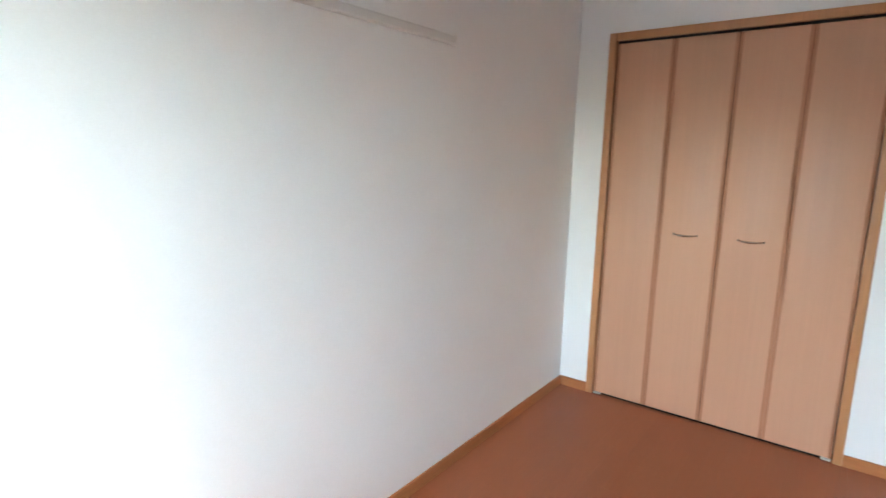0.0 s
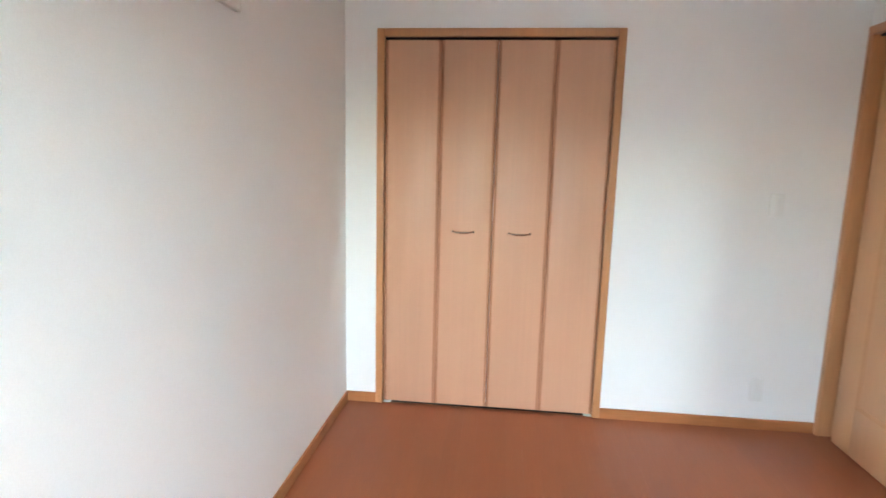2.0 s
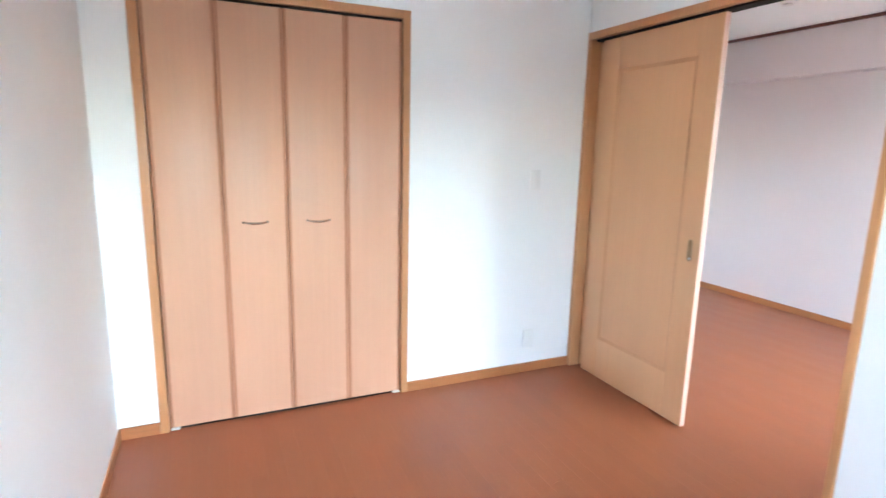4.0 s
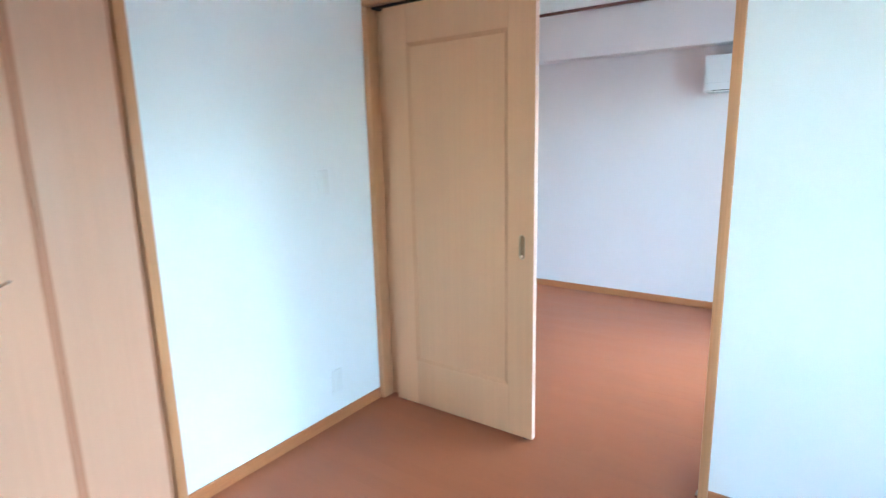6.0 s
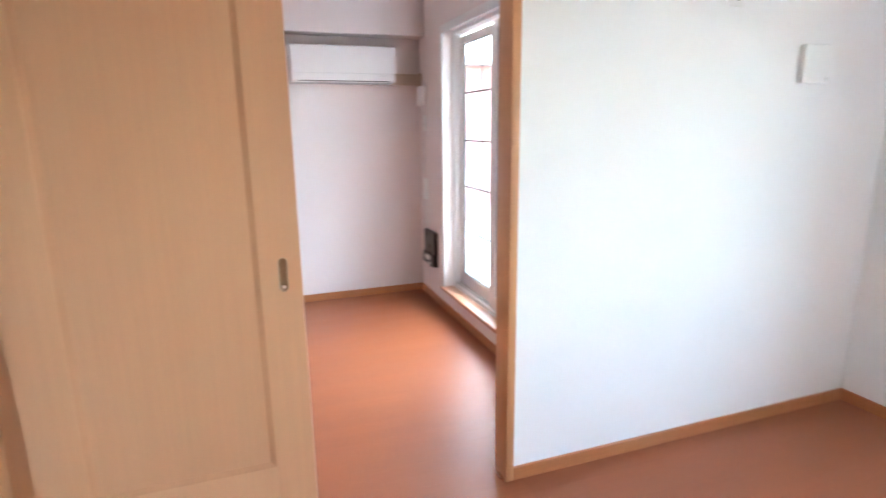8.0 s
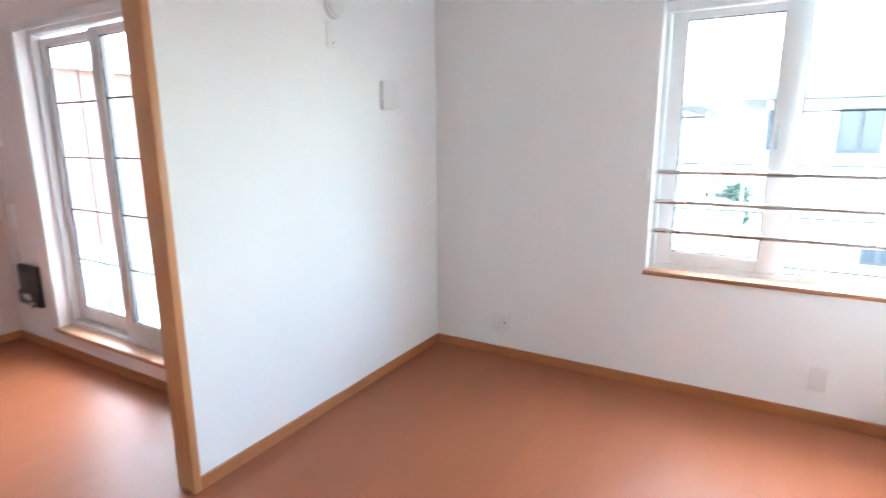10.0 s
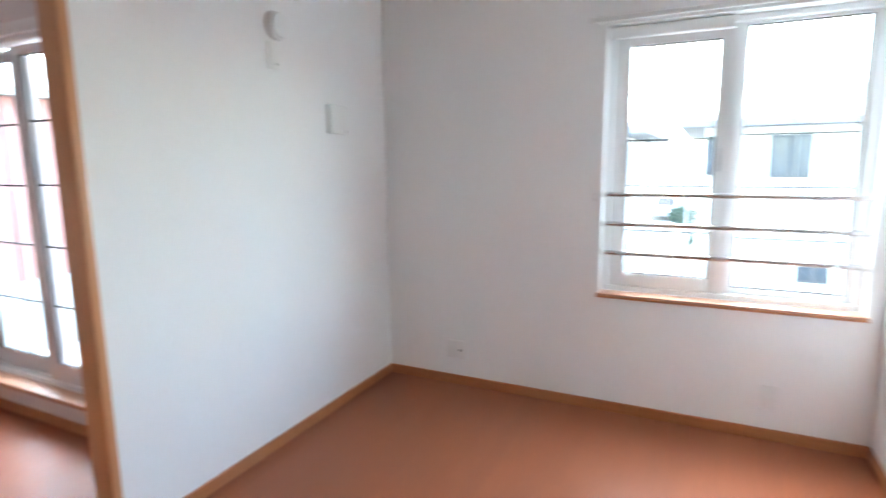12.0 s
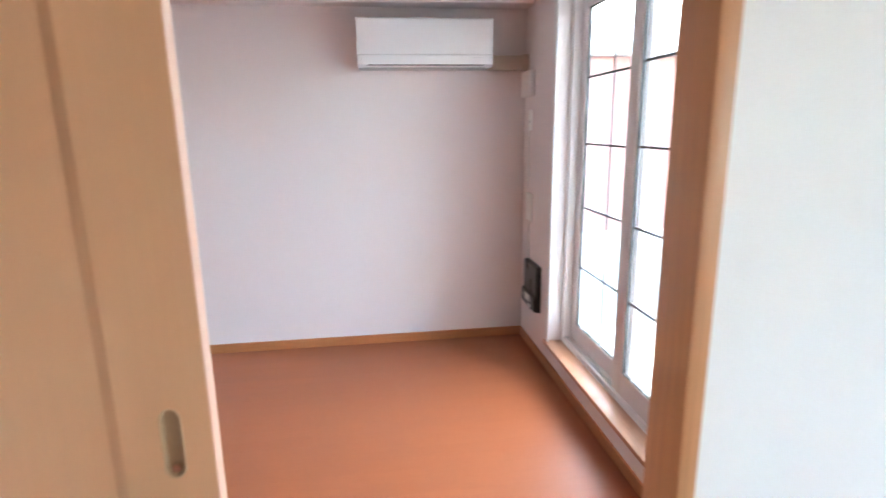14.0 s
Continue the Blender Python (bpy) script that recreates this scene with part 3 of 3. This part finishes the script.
part("slot", bx(AXF + 0.0108, AXF + 0.02, AY0 + 0.05, AY1 - 0.05, AZ0 + 0.0095, AZ0 + 0.0135), DARK, ac, "dark air slot")
for y in (-1.76, -1.745, -1.73):
    part("indicator", bx(AXF + 0.0035, AXF + 0.0065, y - 0.003, y + 0.003, AZ0 + 0.047, AZ0 + 0.050), GREY, ac)

duct = thing("pipe_duct", (LX1, -1.97, 1.70), "beige pipe cover between air conditioner and corner", "pipe cover")
part("cover", bx(LX1 - 0.062, LX1 - 0.0008, LY0 + 0.001, AY0 + 0.002, 1.655, 1.735, bevel=0.006), DUCT, duct)
part("collar", bx(LX1 - 0.072, LX1 - 0.0625, LY0 + 0.001, LY0 + 0.035, 1.648, 1.742, bevel=0.003), DUCT, duct)


def wall_plate(label, centre, normal, w, h, t=0.006, name="outlet_plate", category="outlet", holes=(), group=""):
    """A plate on a wall. normal: (axis, way into the room). holes: (across, up, width, height)."""
    axis, s = normal
    d = thing(name, centre, label, category, group)

    def plate(du, dz, pw, ph, t0, t1, bev):
        a, b = sorted((t0 * s, t1 * s))
        if axis == "x":
            return bx(centre[0] + a, centre[0] + b, centre[1] + du - pw / 2, centre[1] + du + pw / 2, centre[2] + dz - ph / 2, centre[2] + dz + ph / 2, bevel=bev)
        return bx(centre[0] + du - pw / 2, centre[0] + du + pw / 2, centre[1] + a, centre[1] + b, centre[2] + dz - ph / 2, centre[2] + dz + ph / 2, bevel=bev)

    part("cover", plate(0, 0, w, h, 0.0006, t, 0.002), PLASTIC, d)
    part("insert", plate(0, 0, w * 0.42, h * 0.62, t + 0.0002, t + 0.0016, 0.0006), PLASTIC, d)
    for du, dz, pw, ph in holes:
        part("socket_hole", plate(du, dz, pw, ph, t + 0.0024, t + 0.0030, 0.0), SOCKET, d)
    return d


wall_plate("white wide light switch plate on the wall", (-0.325, 0, 1.186), ("y", -1), 0.070, 0.118, name="light_switch", category="switch")
wall_plate("white power outlet low on the wall", (-0.318, 0, 0.215), ("y", -1), 0.070, 0.118)
wall_plate("white double outlet with an aerial socket", (-0.468, SY, 0.219), ("y", 1), 0.118, 0.112, holes=((-0.027, -0.002, 0.011, 0.011),))
wall_plate("white power outlet low under the window", (-2.111, SY, 0.216), ("y", 1), 0.072, 0.116)
wall_plate("white air conditioner outlet below the vent", (0.0, -2.518, 1.826), ("x", -1), 0.072, 0.118, holes=((-0.004, -0.036, 0.008, 0.008),))

# round ventilator on the bedroom wall
vent = thing("air_vent", (0, -2.535, 1.958), "round white wall ventilator with a raised disc", "vent")
part("ring", cylinder(bmesh.new(), (-0.0006, -2.535, 1.958), (-0.014, -2.535, 1.958), 0.064, 0.060, sides=40), PLASTIC, vent)
part("neck", cylinder(bmesh.new(), (-0.0142, -2.535, 1.958), (-0.024, -2.535, 1.958), 0.040, sides=32), GREY, vent)
part("disc", cylinder(bmesh.new(), (-0.0242, -2.535, 1.958), (-0.031, -2.535, 1.958), 0.056, 0.050, sides=40), PLASTIC, vent)

# cap over the unused pipe sleeve
cap = thing("sleeve_cap", (0, -2.952, 1.573), "square white cover over a pipe sleeve", "wall cover")
part("cover", bx(-0.026, -0.0006, -3.026, -2.878, 1.499, 1.648, bevel=0.006, segments=3), PLASTIC, cap)
part("knob", cylinder(bmesh.new(), (-0.0262, -3.008, 1.515), (-0.034, -3.008, 1.515), 0.009, 0.007, sides=16), PLASTIC, cap)

# white rail on the plain wall
prail = thing("picture_rail", (WX, -2.1, 1.816), "long white hanging rail on the plain wall", "wall rail")
part("rail", profile(bmesh.new(), [(WX + 0.0006, 1.800), (WX + 0.016, 1.800), (WX + 0.020, 1.805), (WX + 0.020, 1.828), (WX + 0.014, 1.833), (WX + 0.0006, 1.833)], "y", -2.35, -1.192), RAIL_WHITE, prail)
part("end_cap", bx(WX + 0.0006, WX + 0.022, -1.1915, -1.184, 1.798, 1.835, bevel=0.002), RAIL_WHITE, prail)

# things on the living-room wall beside the tall window
wall_plate("white outlet near the corner with a cable", (2.415, LY0, 1.370), ("y", 1), 0.070, 0.118, holes=((0, -0.01, 0.012, 0.012),))
wall_plate("white multimedia outlet plate above the black device", (2.410, LY0, 0.865), ("y", 1), 0.118, 0.165)
elbow = thing("pipe_elbow", (2.46, LY0, 1.58), "white pipe bend cover where the duct meets the wall", "pipe cover")
part("cover", bx(2.345, 2.525, LY0 + 0.0006, LY0 + 0.035, 1.500, 1.645, bevel=0.010, segments=3), PALE_DUCT, elbow)
cable = thing("cable", (2.445, LY0, 0.55), "thin white cable hanging down the wall", "cable")
part("cord", tube(bmesh.new(), [(2.440 + 0.004 * math.sin(k * 0.9), LY0 + 0.004, 1.31 - 0.0365 * k) for k in range(10)], 0.003, 6), RAIL_WHITE, cable)
part("cord", tube(bmesh.new(), [(2.40 + 0.003 * math.sin(k), LY0 + 0.004, 0.78 - 0.03 * k) for k in range(9)], 0.003, 6), RAIL_WHITE, cable)

dev = thing("wall_device", (2.255, LY0, 0.41), "black wall-mounted control box with a pale label", "control box")
out = [(LY0 + 0.0006, 0.280), (LY0 + 0.036, 0.286), (LY0 + 0.046, 0.298), (LY0 + 0.045, 0.372), (LY0 + 0.030, 0.382), (LY0 + 0.030, 0.545), (LY0 + 0.024, 0.552), (LY0 + 0.0006, 0.552)]
shell = profile(bmesh.new(), out, "x", 2.150, 2.398)
bmesh.ops.bevel(shell, geom=[e for e in shell.edges if abs(e.verts[0].co.x - e.verts[1].co.x) < 1e-4], offset=0.004, segments=2, affect="EDGES")
part("body", shell, BLACK, dev)
part("label", bx(2.225, 2.315, LY0 + 0.0445, LY0 + 0.0480, 0.328, 0.366, bevel=0.001), PLASTIC, dev, "pale printed label")
part("print_bar", bx(2.190, 2.255, LY0 + 0.0447, LY0 + 0.0472, 0.306, 0.314), PLASTIC, dev, "small pale line of print")
part("button", cylinder(bmesh.new(), (2.355, LY0 + 0.0445, 0.345), (2.355, LY0 + 0.049, 0.345), 0.010, sides=16), GREY, dev)
part("cable_gland", cylinder(bmesh.new(), (2.270, LY0 + 0.020, 0.2815), (2.270, LY0 + 0.020, 0.266), 0.011, 0.008, sides=12), BLACK, dev)

# ceiling light seat of the living room
cl = thing("ceiling_light_seat", (1.52, -0.10, CEIL_L), "round white ceiling light socket", "ceiling fitting")
part("seat", cylinder(bmesh.new(), (1.52, -0.10, CEIL_L + 0.0005), (1.52, -0.10, CEIL_L - 0.022), 0.06, 0.05, sides=32), PLASTIC, cl)
part("socket", cylinder(bmesh.new(), (1.52, -0.10, CEIL_L - 0.0222), (1.52, -0.10, CEIL_L - 0.034), 0.034, sides=24), RAIL_WHITE, cl)

# ---- outdoors ----
GZ = -2.9
structure("ground", bx(-400, 400, -400, 400, GZ - 0.5, GZ), GROUND, "pale gravel and paved ground around the houses", "ground")
bal = thing("balcony", (1.4, -2.9, -0.1), "small balcony with a low kerb, top rail and added light-cutting eave", "balcony", kind="structure")
# Added eave, out of view: its depth holds back the high sky light.
part("eave", bx(0.09, 2.80, -3.66, LY0 - 0.1605, 2.43, 2.52, bevel=0.005), HOUSE_WHITE, bal, "pale eave over the balcony, added out of view to cut sky light")
part("slab", bx(0.125, 2.75, -3.40, -2.255, -0.22, -0.06, bevel=0.005), CONCRETE, bal)
part("kerb", bx(0.125, 2.75, -3.40, -3.30, -0.0595, 0.17, bevel=0.006), HOUSE_WHITE, bal)
part("rail", bx(0.125, 2.75, -3.375, -3.325, 0.935, 0.965, bevel=0.006), ALU, bal)
for x in (0.16, 1.45, 2.71):
    part("post", bx(x - 0.02, x + 0.02, -3.37, -3.33, 0.1705, 0.9345), ALU, bal)
shell = bmesh.new()
box(shell, WX - 0.12, LX0, SY - 0.155, 0.10, GZ, -0.10)
box(shell, LX0 + 0.001, LX1 + 0.12, LY0 - 0.155, LY1 + 0.12, GZ, -0.10)
structure("lower_storey", shell, HOUSE_WHITE, "pale rendered storey below the flat", "wall")


def house(name, label, x0, x1, y0, y1, top, roof_h, wall_mat, windows, eave=0.5, roof_mat=None, plinth=None):
    """windows: (face, along, z, width, height); face n or w, the side that shows."""
    h = thing(name, ((x0 + x1) / 2, (y0 + y1) / 2, GZ), label, "house")
    part("wall", bx(x0, x1, y0, y1, GZ, top, bevel=0.02), wall_mat, h)
    if plinth is not None:
        part("plinth", bx(x0 - 0.05, x1 + 0.05, y0 - 0.05, y1 + 0.05, GZ, plinth, bevel=0.02), CONCRETE, h, "pale grey lower cladding")
    bm = bmesh.new()
    e = eave
    v = [bm.verts.new(p) for p in ((x0 - e, y0 - e, top + 0.002), (x1 + e, y0 - e, top + 0.002), (x1 + e, y1 + e, top + 0.002), (x0 - e, y1 + e, top + 0.002),
                                   (x0 - e, y0 - e, top + 0.14), (x1 + e, y0 - e, top + 0.14), (x1 + e, y1 + e, top + 0.14), (x0 - e, y1 + e, top + 0.14))]
    lx, ly = x1 - x0, y1 - y0
    ins = min(lx, ly) / 2
    r = [bm.verts.new(p) for p in (((x0 + ins, (y0 + y1) / 2, top + roof_h), (x1 - ins + 0.01, (y0 + y1) / 2, top + roof_h)) if lx >= ly else
                                   (((x0 + x1) / 2, y0 + ins, top + roof_h), ((x0 + x1) / 2, y1 - ins + 0.01, top + roof_h)))]
    bm.faces.new(v[3::-1])
    for a, b in ((0, 1), (1, 2), (2, 3), (3, 0)):
        bm.faces.new((v[a], v[b], v[b + 4], v[a + 4]))
    if lx >= ly:
        bm.faces.new((v[4], v[5], r[1], r[0])), bm.faces.new((v[6], v[7], r[0], r[1])), bm.faces.new((v[5], v[6], r[1])), bm.faces.new((v[7], v[4], r[0]))
    else:
        bm.faces.new((v[4], v[5], r[0])), bm.faces.new((v[6], v[7], r[1])), bm.faces.new((v[5], v[6], r[1], r[0])), bm.faces.new((v[7], v[4], r[0], r[1]))
    part("roof", bm, roof_mat or ROOF, h, smooth=False)
    for face, u, z, w, hh in windows:
        if face == "n":
            fr = part("window", bx(u - w / 2, u + w / 2, y1 + 0.005, y1 + 0.07, z - hh / 2, z + hh / 2), HOUSE_FRAME, h)
            for s in (-1, 1):
                part("pane", bx(u + s * w / 4 - w / 4 + 0.05, u + s * w / 4 + w / 4 - 0.05, y1 + 0.072, y1 + 0.085, z - hh / 2 + 0.06, z + hh / 2 - 0.06), HOUSE_GLASS, fr)
        else:
            fr = part("window", bx(x0 - 0.07, x0 - 0.005, u - w / 2, u + w / 2, z - hh / 2, z + hh / 2), HOUSE_FRAME, h)
            for s in (-1, 1):
                part("pane", bx(x0 - 0.085, x0 - 0.072, u + s * w / 4 - w / 4 + 0.05, u + s * w / 4 + w / 4 - 0.05, z - hh / 2 + 0.06, z + hh / 2 - 0.06), HOUSE_GLASS, fr)
    return h


house("house", "white two-storey house with a dark low roof and windows", -9.5, -1.7, -23.0, -15.2, 2.08, 1.3, HOUSE_WHITE,
      [("n", -3.47, 1.39, 0.80, 0.95), ("n", -2.05, 1.42, 0.62, 0.9), ("n", -4.1, -1.28, 0.62, 0.42), ("n", -6.6, 1.39, 1.6, 1.1), ("n", -6.8, -1.2, 1.6, 1.6)], eave=0.55)
house("house", "pale neighbouring house with a gabled dark roof", 0.05, 8.5, -21.0, -14.0, 1.92, 1.6, HOUSE_WHITE,
      [("n", 1.3, 0.7, 1.2, 1.6), ("n", 4.5, 0.8, 1.6, 1.2), ("n", 3.0, -1.6, 1.6, 1.6)], eave=0.6)
house("house", "salmon-pink two-storey house with a pale roof edge", 9.2, 18.0, -14.0, -1.5, 2.55, 1.4, HOUSE_PINK,
      [("w", -9.6, 1.2, 1.6, 1.1), ("w", -2.6, 1.2, 1.2, 1.1)], eave=0.3, roof_mat=PALE_ROOF, plinth=-0.70)


def shrub(x, y, z, r, seed):
    rnd = random.Random(seed)
    d = thing("shrub", (x, y, z), "loose green garden shrub beside the car park", "shrub", "garden shrubs")
    bm = bmesh.new()
    cylinder(bm, (x, y, z), (x, y, z + r * 0.9), 0.06, 0.03, sides=8)
    for k in range(5):
        a = k * 1.26
        cylinder(bm, (x, y, z + r * 0.5), (x + math.cos(a) * r * 0.5, y + math.sin(a) * r * 0.5, z + r * 1.2), 0.03, 0.01, sides=6)
    part("trunk", bm, BARK, d)
    verts, faces = [], []
    for _ in range(900):
        v = Vector((rnd.gauss(0, 1), rnd.gauss(0, 1), rnd.gauss(0, 1))).normalized() * r * (0.45 + 0.6 * rnd.random())
        c = Vector((x, y, z + r * 1.15)) + Vector((v.x, v.y, v.z * 0.85))
        u = Vector((rnd.gauss(0, 1), rnd.gauss(0, 1), rnd.gauss(0, 1))).normalized()
        w = u.orthogonal().normalized()
        s = 0.05 + 0.05 * rnd.random()
        n = len(verts)
        verts += [c - u * s, c + w * s * 0.5, c + u * s, c - w * s * 0.5]
        faces.append((n, n + 1, n + 2, n + 3))
    me = bpy.data.meshes.new("crown")
    me.from_pydata([tuple(v) for v in verts], [], faces)
    me.materials.append(LEAF)
    ob = new("crown", me)
    ob.parent = d
    ob.matrix_parent_inverse = d.matrix_basis.inverted()


for x, y, r, seed in ((-0.78, -35.0, 0.80, 1), (-1.0, -28.5, 0.42, 2), (-0.35, -38.0, 0.7, 3)):
    shrub(x, y, GZ, r, seed)

# terrace frame at the neighbour's upper floor
ter = thing("terrace_frame", (-0.8, -12.6, 0.7), "slim grey terrace railing on the neighbouring house", "railing")
part("rail", bx(-1.50, -0.15, -12.63, -12.57, 0.640, 0.690), ALU, ter)
part("deck", bx(-1.50, 0.04, -13.9, -12.55, -0.42, -0.30), CONCRETE, ter)
for x in (-0.27, -0.72, -1.46):
    part("post", bx(x - 0.025, x + 0.025, -12.625, -12.575, -0.2995, 1.78 if x > -1 else 0.6395), GREY, ter)
for x in (-0.32, -1.40):
    part("leg", bx(x - 0.06, x + 0.06, -12.70, -12.58, GZ, -0.4205), GREY, ter)


def car(x, y, mat, label):
    """A parked car seen from its front; its length runs along y."""
    d = thing("parked_car", (x, y, GZ), label, "car", "parked cars")
    side = [(y - 2.0, GZ + 0.35), (y + 1.95, GZ + 0.35), (y + 2.0, GZ + 0.62), (y + 1.85, GZ + 0.85), (y + 0.95, GZ + 0.98), (y - 1.95, GZ + 1.0), (y - 2.02, GZ + 0.7)]
    part("body", profile(bmesh.new(), side, "x", x - 0.84, x + 0.84), mat, d)
    cab = [(y + 0.9, GZ + 1.0), (y + 0.25, GZ + 1.50), (y - 1.5, GZ + 1.52), (y - 1.9, GZ + 1.01)]
    part("cabin", profile(bmesh.new(), cab, "x", x - 0.72, x + 0.72), mat, d)
    w = bmesh.new()
    vs = [w.verts.new(p) for p in ((x - 0.66, y + 0.89, GZ + 1.03), (x + 0.66, y + 0.89, GZ + 1.03), (x + 0.6, y + 0.31, GZ + 1.47), (x - 0.6, y + 0.31, GZ + 1.47))]
    w.faces.new(vs)
    bmesh.ops.solidify(w, geom=w.faces[:], thickness=-0.02)
    part("windscreen", w, HOUSE_GLASS, d)
    for sx in (-1, 1):
        part("headlight", bx(x + sx * 0.62 - 0.15, x + sx * 0.62 + 0.15, y + 1.90, y + 2.0, GZ + 0.64, GZ + 0.78, bevel=0.02), PLASTIC, d)
        for dy in (-1.25, 1.25):
            wheel = part("wheel", cylinder(bmesh.new(), (x + sx * 0.70, y + dy, GZ + 0.31), (x + sx * 0.86, y + dy, GZ + 0.31), 0.31, sides=24), TYRE, d)
            part("rim", cylinder(bmesh.new(), (x + sx * 0.855, y + dy, GZ + 0.31), (x + sx * 0.87, y + dy, GZ + 0.31), 0.19, sides=16), ALU, wheel)


car(2.9, -38.5, CAR_PAINT, "silver car parked on the far side of the lot")
car(0.7, -43.0, CAR_PAINT, "silver car parked behind the green shrubs")

# ---- floor boards ----
PLANK_W, PLANK_L = 0.0757, 0.909
plank_cache = {}


def plank_mesh(w, l):
    key = (round(w, 4), round(l, 4))
    if key not in plank_cache:
        b, d, g = 0.0010, 0.00022, 0.00005
        hw, hl = w / 2 - g, l / 2 - g
        v = [(sx * hw, sy * hl, z) for z in (-0.006, -d) for sx, sy in ((-1, -1), (1, -1), (1, 1), (-1, 1))]
        v += [(sx * (hw - b), sy * (hl - b), 0.0) for sx, sy in ((-1, -1), (1, -1), (1, 1), (-1, 1))]
        f = []
        for lv in (0, 4):
            f += [(lv + k, lv + (k + 1) % 4, lv + 4 + (k + 1) % 4, lv + 4 + k) for k in range(4)]
        f.append((8, 9, 10, 11))
        me = bpy.data.meshes.new("plank")
        me.from_pydata(v, [], f)
        me.materials.append(FLOOR_WOOD)
        plank_cache[key] = me
    return plank_cache[key]


def lay_floor(name, label, fx0, fx1, fy0, fy1, seed):
    base = structure(name, bx(fx0, fx1, fy0, fy1, -0.06, -0.005), JOINT, label, "floor")
    x, k = fx0, 0
    while x < fx1 - 0.002:
        w = min(PLANK_W, fx1 - x)
        y = fy0 - PLANK_L * ((k * 0.37 + seed) % 1.0)
        while y < fy1 - 0.002:
            a, b = max(y, fy0), min(y + PLANK_L, fy1)
            if b - a > 0.002:
                ob = new("plank", plank_mesh(w, b - a))
                ob.location = (x + w / 2, (a + b) / 2, 0)
                ob.parent = base
            y += PLANK_L
        x, k = x + w, k + 1


lay_floor("floor", "glossy orange-brown strip flooring of the bedroom", WX, 0.0, SY, 0.099, 0.2)
lay_floor("floor_living", "glossy orange-brown strip flooring of the living room", 0.0, LX1, LY0, LY1, 0.6)
